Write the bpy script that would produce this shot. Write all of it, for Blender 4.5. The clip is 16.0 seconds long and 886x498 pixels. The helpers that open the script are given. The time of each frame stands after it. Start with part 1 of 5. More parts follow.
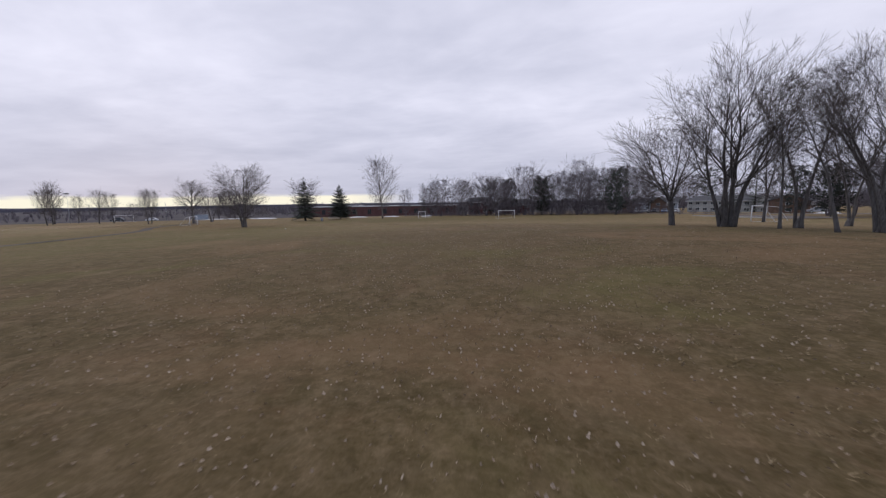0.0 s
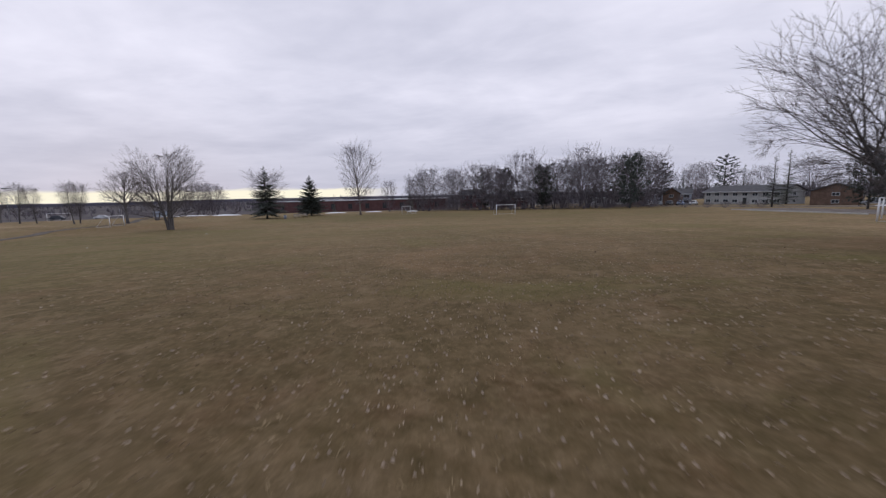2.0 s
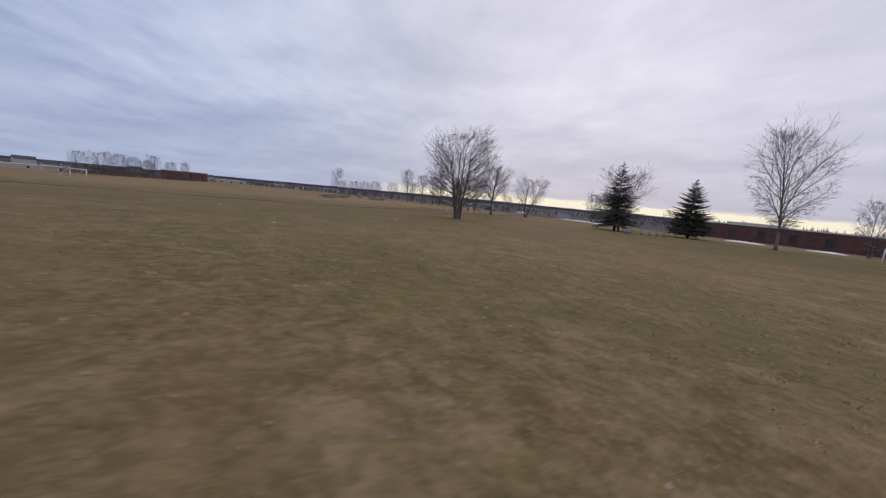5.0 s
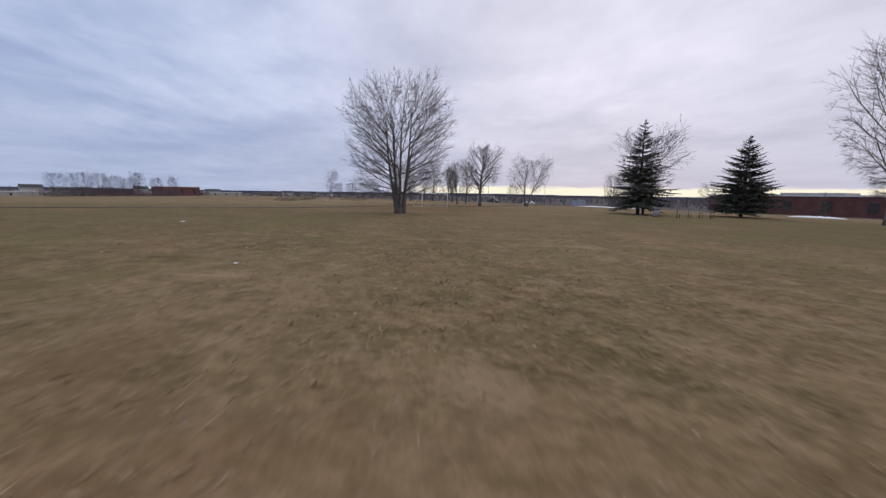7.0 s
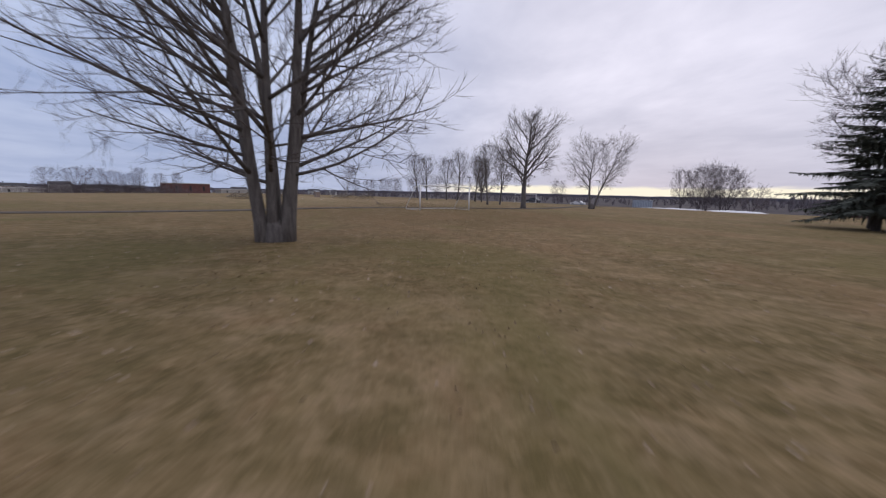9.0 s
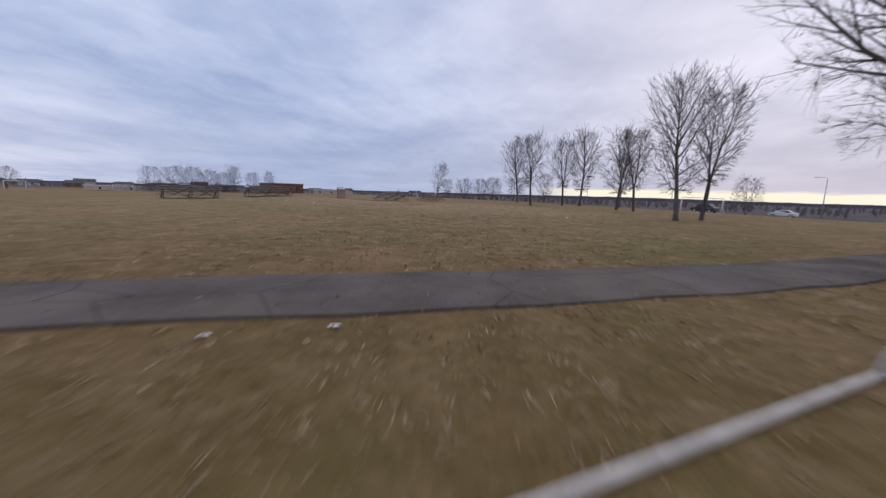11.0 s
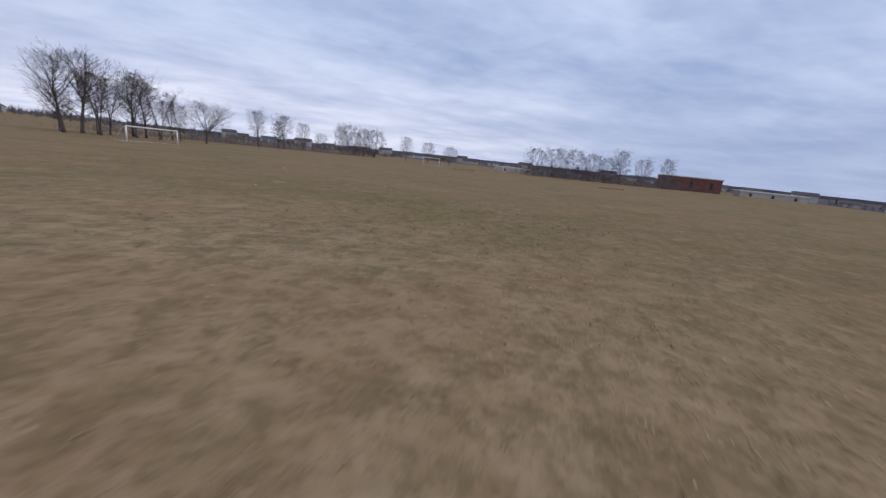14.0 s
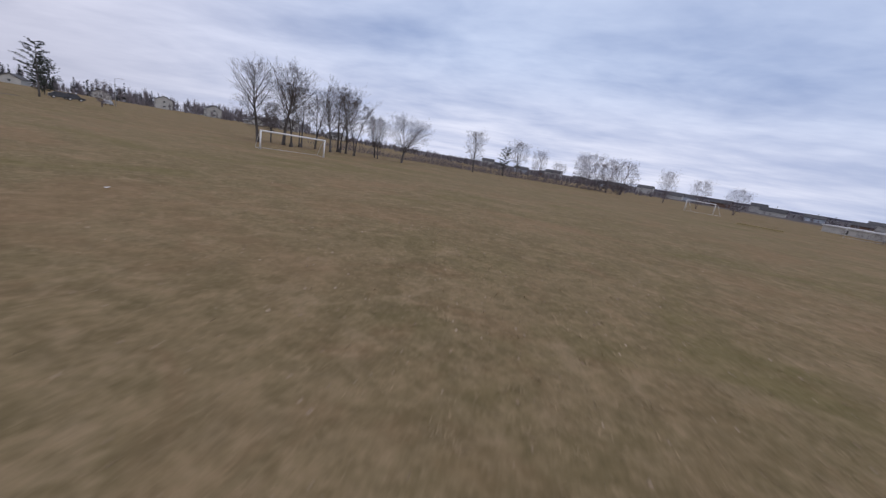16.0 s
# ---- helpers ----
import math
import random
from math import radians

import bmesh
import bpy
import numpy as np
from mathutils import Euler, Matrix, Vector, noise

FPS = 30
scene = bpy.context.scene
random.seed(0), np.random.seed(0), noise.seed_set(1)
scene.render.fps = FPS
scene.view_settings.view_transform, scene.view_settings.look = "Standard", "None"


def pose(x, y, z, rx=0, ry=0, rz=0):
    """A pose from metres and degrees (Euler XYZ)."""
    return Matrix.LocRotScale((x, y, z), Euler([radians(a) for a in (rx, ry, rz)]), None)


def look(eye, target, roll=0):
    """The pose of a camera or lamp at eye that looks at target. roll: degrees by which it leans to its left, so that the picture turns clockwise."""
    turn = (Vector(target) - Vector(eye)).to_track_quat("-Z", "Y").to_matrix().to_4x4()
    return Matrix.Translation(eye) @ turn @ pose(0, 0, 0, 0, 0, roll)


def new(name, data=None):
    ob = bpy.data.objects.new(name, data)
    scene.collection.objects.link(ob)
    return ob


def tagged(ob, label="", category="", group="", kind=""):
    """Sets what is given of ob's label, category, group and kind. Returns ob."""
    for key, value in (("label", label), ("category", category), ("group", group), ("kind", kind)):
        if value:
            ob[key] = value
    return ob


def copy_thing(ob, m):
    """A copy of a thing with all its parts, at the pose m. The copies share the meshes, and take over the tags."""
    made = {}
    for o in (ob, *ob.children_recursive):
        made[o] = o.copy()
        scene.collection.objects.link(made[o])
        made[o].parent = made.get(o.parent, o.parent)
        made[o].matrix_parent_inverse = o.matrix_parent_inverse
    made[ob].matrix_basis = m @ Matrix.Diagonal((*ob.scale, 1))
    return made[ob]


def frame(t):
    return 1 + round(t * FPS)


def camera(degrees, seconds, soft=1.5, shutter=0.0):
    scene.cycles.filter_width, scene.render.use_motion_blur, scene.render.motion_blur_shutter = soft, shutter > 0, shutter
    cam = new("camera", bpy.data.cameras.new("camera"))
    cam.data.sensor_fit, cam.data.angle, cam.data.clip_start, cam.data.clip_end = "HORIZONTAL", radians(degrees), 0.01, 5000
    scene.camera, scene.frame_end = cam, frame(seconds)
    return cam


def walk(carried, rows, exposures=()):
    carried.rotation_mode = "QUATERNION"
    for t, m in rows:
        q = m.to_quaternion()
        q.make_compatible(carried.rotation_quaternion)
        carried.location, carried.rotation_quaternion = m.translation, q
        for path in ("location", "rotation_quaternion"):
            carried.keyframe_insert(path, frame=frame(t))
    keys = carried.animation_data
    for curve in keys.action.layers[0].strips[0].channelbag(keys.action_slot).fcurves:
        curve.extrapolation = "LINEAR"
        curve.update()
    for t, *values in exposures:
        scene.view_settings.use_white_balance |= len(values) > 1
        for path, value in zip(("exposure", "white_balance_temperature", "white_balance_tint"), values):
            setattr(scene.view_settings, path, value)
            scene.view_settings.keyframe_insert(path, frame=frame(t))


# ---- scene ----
# camera and its way
cam = camera(99.1, 16.0, soft=1.25, shutter=0.17)
PATH = [
    (0, (5.716, 0.581, 4.522), (5.298, 2.522, 4.276), -1.0),
    (0.5, (5.469, 3.802, 4.180), (5.069, 5.749, 3.956), -3.1),
    (1, (4.997, 7.569, 4.386), (4.602, 9.514, 4.139), -2.9),
    (1.5, (4.179, 11.777, 4.770), (3.829, 13.728, 4.498), -2.1),
    (2, (3.292, 16.657, 4.562), (2.918, 18.601, 4.278), -1.4),
    (2.5, (2.490, 22.113, 4.358), (1.993, 24.030, 4.080), -0.5),
    (3, (1.597, 27.654, 4.121), (0.659, 29.398, 3.841), 0.8),
    (3.5, (1.216, 32.523, 3.929), (-0.138, 33.968, 3.653), 2.3),
    (4, (1.371, 37.055, 3.629), (-0.299, 38.124, 3.371), 4.1),
    (6.5, (-7.100, 58.539, 2.316), (-9.020, 59.015, 2.017), 4.8),
    (7, (-12.753, 59.860, 2.144), (-14.660, 60.388, 1.857), 1.0),
    (7.5, (-18.089, 61.844, 2.125), (-19.987, 62.403, 1.832), -3.1),
    (8, (-23.415, 63.924, 2.095), (-25.322, 64.451, 1.801), -1.6),
    (10.3, (-59.132, 71.858, 1.160), (-61.110, 71.940, 0.874), 1.5),
    (10.5, (-62.198, 72.195, 1.174), (-64.177, 72.225, 0.886), 1.4),
    (10.7, (-64.974, 72.486, 1.256), (-66.951, 72.444, 0.952), 2.6),
    (10.9, (-68.002, 72.763, 1.261), (-69.975, 72.643, 0.959), 3.8),
    (11, (-69.558, 72.843, 1.286), (-71.529, 72.674, 0.994), 1.8),
    (11.5, (-77.866, 72.724, 1.528), (-79.792, 72.293, 1.203), 4.7),
    (12, (-85.695, 72.071, 1.814), (-87.504, 71.306, 1.438), 7.9),
    (12.5, (-93.004, 71.163, 2.117), (-94.647, 70.102, 1.695), 7.4),
    (13, (-101.309, 67.731, 2.150), (-102.720, 66.398, 1.669), 6.0),
    (13.5, (-108.538, 62.501, 1.850), (-109.720, 60.961, 1.368), 5.0),
    (14, (-113.717, 57.670, 2.040), (-114.631, 55.956, 1.564), 6.0),
    (14.5, (-118.899, 53.725, 2.084), (-119.486, 51.871, 1.619), 7.0),
    (15, (-123.006, 48.978, 2.175), (-123.278, 47.052, 1.712), 8.6),
    (15.5, (-125.548, 42.378, 2.147), (-125.554, 40.434, 1.677), 8.7),
    (16, (-126.488, 34.796, 2.139), (-126.197, 32.876, 1.662), 9.2),
]
walk(cam, [(t, look(eye, target, roll)) for t, eye, target, roll in PATH], exposures=[(0.0, 0.0, 6450, 10), (2.5, 0.0, 6600, 10), (4.0, -0.1, 6750, 11), (7.0, 0.0, 6600, 11), (8.0, 0.0, 6600, 12), (11.0, 0.0, 6550, 12), (12.0, -0.17, 6520, 11), (12.5, -0.12, 6500, 10), (13.0, 0.05, 6480, 10), (13.5, 0.0, 6420, 10), (15.0, 0.0, 6250, 9), (16.0, 0.0, 6400, 10)])

# ---------- world: overcast dusk sky, a clear bright slot low in the west ----------
SUN_AZ = radians(50)          # counter-clockwise from +y
world = bpy.data.worlds.new("overcast_sky")
scene.world = world
world.use_nodes = True
wt = world.node_tree
wt.nodes.clear()


def wn(kind, **kw):
    n = wt.nodes.new(kind)
    for k, v in kw.items():
        n.inputs[k].default_value = v
    return n


def wmath(op, a, b=None, clamp=False):
    n = wt.nodes.new("ShaderNodeMath")
    n.operation, n.use_clamp = op, clamp
    for i, v in enumerate((a, b)):
        if v is None:
            continue
        if isinstance(v, (int, float)):
            n.inputs[i].default_value = v
        else:
            wt.links.new(v, n.inputs[i])
    return n.outputs[0]


def wmix(fac, a, b):
    n = wt.nodes.new("ShaderNodeMix")
    n.data_type = "RGBA"
    for sock, v in ((n.inputs[0], fac), (n.inputs[6], a), (n.inputs[7], b)):
        if isinstance(v, tuple):
            sock.default_value = (*v, 1)
        elif isinstance(v, float):
            sock.default_value = v
        else:
            wt.links.new(v, sock)
    return n.outputs[2]


def wramp(fac, lo, hi):
    n = wt.nodes.new("ShaderNodeMapRange")
    n.interpolation_type = "SMOOTHSTEP"
    wt.links.new(fac, n.inputs[0])
    n.inputs[1].default_value, n.inputs[2].default_value = lo, hi
    return n.outputs[0]


tc = wt.nodes.new("ShaderNodeTexCoord")
sep = wt.nodes.new("ShaderNodeSeparateXYZ")
wt.links.new(tc.outputs["Generated"], sep.inputs[0])
dx, dy, dz = sep.outputs


# clouds lie in a flat layer, so they draw together towards the horizon
over = wmath("ADD", wmath("MAXIMUM", dz, 0.0), 0.10)
flat = wt.nodes.new("ShaderNodeCombineXYZ")
wt.links.new(wmath("DIVIDE", dx, over), flat.inputs[0])
wt.links.new(wmath("DIVIDE", dy, over), flat.inputs[1])


def wnoise(scale, detail, rough, shift, turn, stretch, warp=0.0):
    m = wt.nodes.new("ShaderNodeMapping")
    m.inputs["Scale"].default_value = (1, stretch, 1)
    m.inputs["Location"].default_value = shift
    m.inputs["Rotation"].default_value = (0, 0, radians(turn))
    wt.links.new(flat.outputs[0], m.inputs[0])
    n = wn("ShaderNodeTexNoise", Scale=scale, Detail=detail, Roughness=rough, Distortion=warp)
    wt.links.new(m.outputs[0], n.inputs["Vector"])
    return n.outputs["Fac"]


big = wnoise(0.62, 5.0, 0.52, (3.1, 0.4, 0.2), 20, 1.2, 0.2)
streak = wnoise(0.9, 6.0, 0.55, (0.7, 2.2, 1.3), 65, 1.3, 0.8)
fine = wnoise(3.2, 5.0, 0.55, (5.0, 1.0, 2.0), 10, 1.5, 0.3)
cloud = wmath("ADD", wmath("ADD", wmath("MULTIPLY", big, 0.62), wmath("MULTIPLY", streak, 0.24)), wmath("MULTIPLY", fine, 0.14))
# the cover is thinner and bluer to the south-west
BLUE_AZ = radians(152)
west = wmath("ADD", wmath("MULTIPLY", dx, -math.sin(SUN_AZ)), wmath("MULTIPLY", dy, math.cos(SUN_AZ)))
blue = wmath("ADD", wmath("MULTIPLY", dx, -math.sin(BLUE_AZ)), wmath("MULTIPLY", dy, math.cos(BLUE_AZ)))
pale = wmath("SUBTRACT", 1.0, wramp(blue, -0.02, 0.80))
lit = wramp(cloud, 0.27, 0.74)
blue_side = wmix(lit, (0.25, 0.34, 0.58), (0.66, 0.745, 0.95))
pale_side = wmix(lit, (0.57, 0.585, 0.72), (0.92, 0.915, 1.06))
clouds = wmix(pale, blue_side, pale_side)
low = wramp(dz, 0.015, 0.26)
low_grey = wmix(pale, (0.40, 0.47, 0.66), (0.47, 0.48, 0.60))
# paler, thinner cloud low in the south
south = wramp(wmath("MULTIPLY", dy, -1.0), 0.55, 0.97)
low_grey = wmix(south, low_grey, wmix(lit, (0.62, 0.66, 0.84), (0.98, 0.95, 1.04)))
grey_mix = wmath("MULTIPLY", wmath("SUBTRACT", 1.0, low), 0.68)
clouds = wmix(grey_mix, clouds, low_grey)
sky = wt.nodes.new("ShaderNodeTexSky")
sky.sky_type = "NISHITA"
sky.sun_disc = False
sky.sun_elevation, sky.sun_rotation = radians(4), -SUN_AZ
gain = wt.nodes.new("ShaderNodeVectorMath")
gain.operation = "SCALE"
gain.inputs["Scale"].default_value = 0.08
wt.links.new(sky.outputs[0], gain.inputs[0])
thin = wmix(0.985, gain.outputs[0], clouds)
# the clear slot under the cloud's edge
edge = wmath("ADD", dz, wmath("MULTIPLY", wmath("SUBTRACT", streak, 0.5), 0.02))
slot_h = wmath("SUBTRACT", 1.0, wramp(edge, 0.018, 0.027))
slot_w = wramp(west, 0.83, 0.92)
slot = wmath("MULTIPLY", slot_h, slot_w)
final = wmix(slot, thin, (1.0, 0.94, 0.76))
bg = wn("ShaderNodeBackground", Strength=1.0)
wt.links.new(final, bg.inputs[0])
wo = wt.nodes.new("ShaderNodeOutputWorld")
wt.links.new(bg.outputs[0], wo.inputs[0])

sun_data = bpy.data.lights.new("sun", "SUN")
sun_data.energy, sun_data.angle, sun_data.color = 0.5, radians(25), (1.0, 0.96, 0.92)
sun = new("sun", sun_data)
sun.matrix_world = look((-60 * math.sin(SUN_AZ), 60 * math.cos(SUN_AZ), 70), (0, 0, 0))


# ---------- materials ----------
def material(name, rough=0.8, metal=0.0, spec=0.3):
    m = bpy.data.materials.new(name)
    m.use_nodes = True
    b = m.node_tree.nodes["Principled BSDF"]
    b.inputs["Roughness"].default_value = rough
    b.inputs["Metallic"].default_value = metal
    b.inputs["Specular IOR Level"].default_value = spec
    return m, m.node_tree, b


def tex(nt, kind, coord, scale, detail=3.0, rough=0.55, stretch=(1, 1, 1), warp=0.0):
    mp = nt.nodes.new("ShaderNodeMapping")
    mp.inputs["Scale"].default_value = stretch
    nt.links.new(coord, mp.inputs[0])
    n = nt.nodes.new(kind)
    n.inputs["Scale"].default_value = scale
    if kind == "ShaderNodeTexNoise":
        n.inputs["Detail"].default_value, n.inputs["Roughness"].default_value, n.inputs["Distortion"].default_value = detail, rough, warp
    nt.links.new(mp.outputs[0], n.inputs["Vector"])
    return n.outputs[0]


def step(nt, fac, lo, hi, a=0.0, b=1.0):
    n = nt.nodes.new("ShaderNodeMapRange")
    n.interpolation_type = "SMOOTHSTEP"
    nt.links.new(fac, n.inputs[0])
    for i, v in zip((1, 2, 3, 4), (lo, hi, a, b)):
        n.inputs[i].default_value = v
    return n.outputs[0]


def mixc(nt, fac, a, b, mode="MIX"):
    n = nt.nodes.new("ShaderNodeMix")
    n.data_type, n.blend_type = "RGBA", mode
    for sock, v in ((n.inputs[0], fac), (n.inputs[6], a), (n.inputs[7], b)):
        if isinstance(v, tuple):
            sock.default_value = (*v, 1)
        elif isinstance(v, (int, float)):
            sock.default_value = v
        else:
            nt.links.new(v, sock)
    return n.outputs[2]


def coords(nt, space="Object"):
    return nt.nodes.new("ShaderNodeTexCoord").outputs[space]


def bump(nt, b, height, strength, distance=0.02):
    n = nt.nodes.new("ShaderNodeBump")
    n.inputs["Strength"].default_value, n.inputs["Distance"].default_value = strength, distance
    nt.links.new(height, n.inputs["Height"])
    nt.links.new(n.outputs[0], b.inputs["Normal"])


def rand(nt):
    return nt.nodes.new("ShaderNodeObjectInfo").outputs["Random"]


def mottled(name, a, b, scale, rough=0.8, metal=0.0, grain=0.0, stretch=(1, 1, 1), relief=0.2, spec=0.3, vary=0.0):
    """Two tones mixed by noise at two scales, with a fine relief."""
    m, nt, bs = material(name, rough, metal, spec)
    c = coords(nt)
    n1 = tex(nt, "ShaderNodeTexNoise", c, scale, 4, 0.6, stretch)
    n2 = tex(nt, "ShaderNodeTexNoise", c, scale * 9, 3, 0.6, stretch)
    col = mixc(nt, step(nt, n1, 0.35, 0.65), a, b)
    col = mixc(nt, step(nt, n2, 0.3, 0.7, 0.0, 0.35), col, tuple(v * 0.55 for v in a))
    if vary:
        hs = nt.nodes.new("ShaderNodeHueSaturation")
        nt.links.new(step(nt, rand(nt), 0.0, 1.0, 1 - vary, 1 + vary), hs.inputs["Value"])
        nt.links.new(col, hs.inputs["Color"])
        col = hs.outputs[0]
    nt.links.new(col, bs.inputs["Base Color"])
    if relief:
        bump(nt, bs, n2, relief, 0.01)
    return m


def grass_material():
    m, nt, b = material("dormant_turf", 0.95, 0, 0.1)
    c = coords(nt)
    field = tex(nt, "ShaderNodeTexNoise", c, 0.050, 4, 0.55, (1, 1, 1), 0.4)
    patch = tex(nt, "ShaderNodeTexNoise", c, 0.30, 5, 0.62, (1, 1, 1), 0.6)
    straw = tex(nt, "ShaderNodeTexNoise", c, 3.4, 9, 0.80, (1, 1, 1), 0.4)
    tuft = tex(nt, "ShaderNodeTexNoise", c, 11.0, 7, 0.80, (1, 1, 1), 0.4)
    grain = tex(nt, "ShaderNodeTexNoise", c, 46.0, 4, 0.75)
    soil = tex(nt, "ShaderNodeTexNoise", c, 0.62, 5, 0.65, (1, 1, 1), 0.8)
    # worn, straw-coloured ground round the benches; greener, darker ground by the clump of trees
    def near(x, y, r):
        d = nt.nodes.new("ShaderNodeVectorMath")
        d.operation = "DISTANCE"
        flat = nt.nodes.new("ShaderNodeVectorMath")
        flat.operation = "MULTIPLY"
        flat.inputs[1].default_value = (1, 1, 0)
        nt.links.new(c, flat.inputs[0])
        nt.links.new(flat.outputs[0], d.inputs[0])
        d.inputs[1].default_value = (x, y, 0)
        return step(nt, d.outputs["Value"], r, r * 0.35)
    worn, lush, damp = near(-106, 61, 25), near(10, 0, 52), near(-66, 73, 17)
    clump = tex(nt, "ShaderNodeTexNoise", c, 0.85, 6, 0.66, (1, 1, 1), 0.9)
    swath = tex(nt, "ShaderNodeTexNoise", c, 0.20, 4, 0.6, (1, 1.7, 1), 0.5)
    gap = tex(nt, "ShaderNodeTexNoise", c, 1.55, 5, 0.62, (1, 1, 1), 0.6)
    tussock = tex(nt, "ShaderNodeTexNoise", c, 1.25, 6, 0.60, (1, 1, 1), 0.7)
    green, green_south = near(-32, 100, 36), near(-44, 34, 46)
    mouth, scuffed = near(-67.6, 74.0, 9), near(-58, 69, 22)
    col = mixc(nt, step(nt, field, 0.36, 0.64), (0.158, 0.120, 0.049), (0.215, 0.149, 0.075))
    col = mixc(nt, step(nt, patch, 0.42, 0.64, 0.0, 0.75), col, (0.112, 0.090, 0.033))
    col = mixc(nt, step(nt, clump, 0.45, 0.64, 0.0, 0.62), col, (0.108, 0.085, 0.033))
    col = mixc(nt, worn, col, mixc(nt, 0.68, col, (0.405, 0.294, 0.180)))
    col = mixc(nt, mouth, col, mixc(nt, 0.70, col, (0.120, 0.120, 0.030)))
    col = mixc(nt, step(nt, soil, 0.50, 0.66, 0.0, 0.62), col, (0.190, 0.100, 0.050))
    col = mixc(nt, scuffed, col, mixc(nt, 0.45, col, (0.217, 0.117, 0.059)))
    col = mixc(nt, step(nt, straw, 0.42, 0.70, 0.0, 0.80), col, (0.372, 0.262, 0.146))
    col = mixc(nt, step(nt, straw, 0.50, 0.30, 0.0, 0.80), col, (0.066, 0.051, 0.018))
    col = mixc(nt, step(nt, swath, 0.50, 0.66, 0.0, 0.42), col, (0.329, 0.230, 0.129))
    col = mixc(nt, step(nt, swath, 0.46, 0.32, 0.0, 0.30), col, (0.095, 0.079, 0.024))
    col = mixc(nt, step(nt, gap, 0.58, 0.34, 0.0, 0.48), col, (0.098, 0.073, 0.031))
    col = mixc(nt, step(nt, tussock, 0.53, 0.72, 0.0, 0.50), col, (0.420, 0.300, 0.186))
    col = mixc(nt, step(nt, tussock, 0.46, 0.36, 0.0, 0.26), col, (0.090, 0.075, 0.026))
    col = mixc(nt, step(nt, tuft, 0.48, 0.68, 0.0, 0.58), col, (0.398, 0.287, 0.171))
    col = mixc(nt, step(nt, tuft, 0.49, 0.31, 0.0, 0.62), col, (0.066, 0.051, 0.020))
    col = mixc(nt, step(nt, grain, 0.40, 0.75, 0.0, 0.40), col, (0.091, 0.067, 0.033))
    col = mixc(nt, lush, col, mixc(nt, 0.58, col, (0.062, 0.041, 0.019)))
    col = mixc(nt, green, col, mixc(nt, 0.42, col, (0.080, 0.074, 0.023)))
    col = mixc(nt, green_south, col, mixc(nt, 0.46, col, (0.080, 0.074, 0.023)))
    col = mixc(nt, damp, col, mixc(nt, 0.58, col, (0.112, 0.073, 0.028)))
    col = mixc(nt, near(-103.6, 64.6, 12), col, mixc(nt, 0.34, col, (0.470, 0.355, 0.235)))
    # matted tufts on the trodden ground by the footpath and the benches
    mat_fac = near(-102, 64, 29)
    clod = tex(nt, "ShaderNodeTexNoise", c, 2.6, 10, 0.74, (1, 1, 1), 0.4)
    mat_fac = step(nt, mat_fac, 0.0, 1.0, 0.16, 1.0)
    pale_mat = mixc(nt, step(nt, clod, 0.48, 0.60, 0.0, 0.56), col, (0.455, 0.338, 0.213))
    pale_mat = mixc(nt, step(nt, clod, 0.48, 0.39, 0.0, 0.62), pale_mat, (0.125, 0.098, 0.046))
    col = mixc(nt, mat_fac, col, pale_mat)
    # darker, more olive turf over the northern field
    col = mixc(nt, near(4, 108, 58), col, mixc(nt, 0.36, col, (0.088, 0.074, 0.026)))
    col = mixc(nt, near(-95.5, 58.5, 13), col, mixc(nt, 0.34, col, (0.120, 0.108, 0.044)))
    col = mixc(nt, near(-89, 68, 13), col, mixc(nt, 0.26, col, (0.150, 0.108, 0.050)))
    # the southern pitch is mown more evenly
    col = mixc(nt, near(-128, 18, 78), col, mixc(nt, 0.28, col, (0.235, 0.182, 0.102)))
    # broad drifts of redder thatch and of greener turf
    tint = tex(nt, "ShaderNodeTexNoise", c, 0.105, 5, 0.62, (1, 1.5, 1), 0.8)
    col = mixc(nt, step(nt, tint, 0.50, 0.66, 0.0, 0.34), col, (0.245, 0.150, 0.082))
    col = mixc(nt, step(nt, tint, 0.48, 0.33, 0.0, 0.42), col, (0.132, 0.118, 0.038))
    col = mixc(nt, near(-3, 47, 15), col, mixc(nt, 0.22, col, (0.105, 0.090, 0.034)))
    # the valley floor beyond the field is scrub and bare woods
    flat = nt.nodes.new("ShaderNodeVectorMath")
    flat.operation = "DOT_PRODUCT"
    nt.links.new(c, flat.inputs[0])
    flat.inputs[1].default_value = (-0.57, 0.82, 0)
    scrub = tex(nt, "ShaderNodeTexNoise", c, 0.03, 4, 0.6)
    valley = nt.nodes.new("ShaderNodeMath")
    valley.operation = "MULTIPLY_ADD"
    nt.links.new(scrub, valley.inputs[0])
    valley.inputs[1].default_value = 60.0
    nt.links.new(flat.outputs["Value"], valley.inputs[2])
    woods_col = mixc(nt, step(nt, gap, 0.30, 0.70), mixc(nt, step(nt, scrub, 0.40, 0.60), (0.062, 0.056, 0.062), (0.085, 0.076, 0.078)), mixc(nt, step(nt, scrub, 0.40, 0.60), (0.080, 0.071, 0.074), (0.120, 0.104, 0.096)))
    col = mixc(nt, step(nt, valley.outputs[0], 196.0, 214.0), col, woods_col)
    far_out = nt.nodes.new("ShaderNodeVectorMath")
    far_out.operation = "DISTANCE"
    nt.links.new(c, far_out.inputs[0])
    far_out.inputs[1].default_value = (-60, 50, 0)
    col = mixc(nt, step(nt, far_out.outputs["Value"], 300.0, 360.0), col, woods_col)
    nt.links.new(col, b.inputs["Base Color"])
    add = nt.nodes.new("ShaderNodeMath")
    add.operation = "ADD"
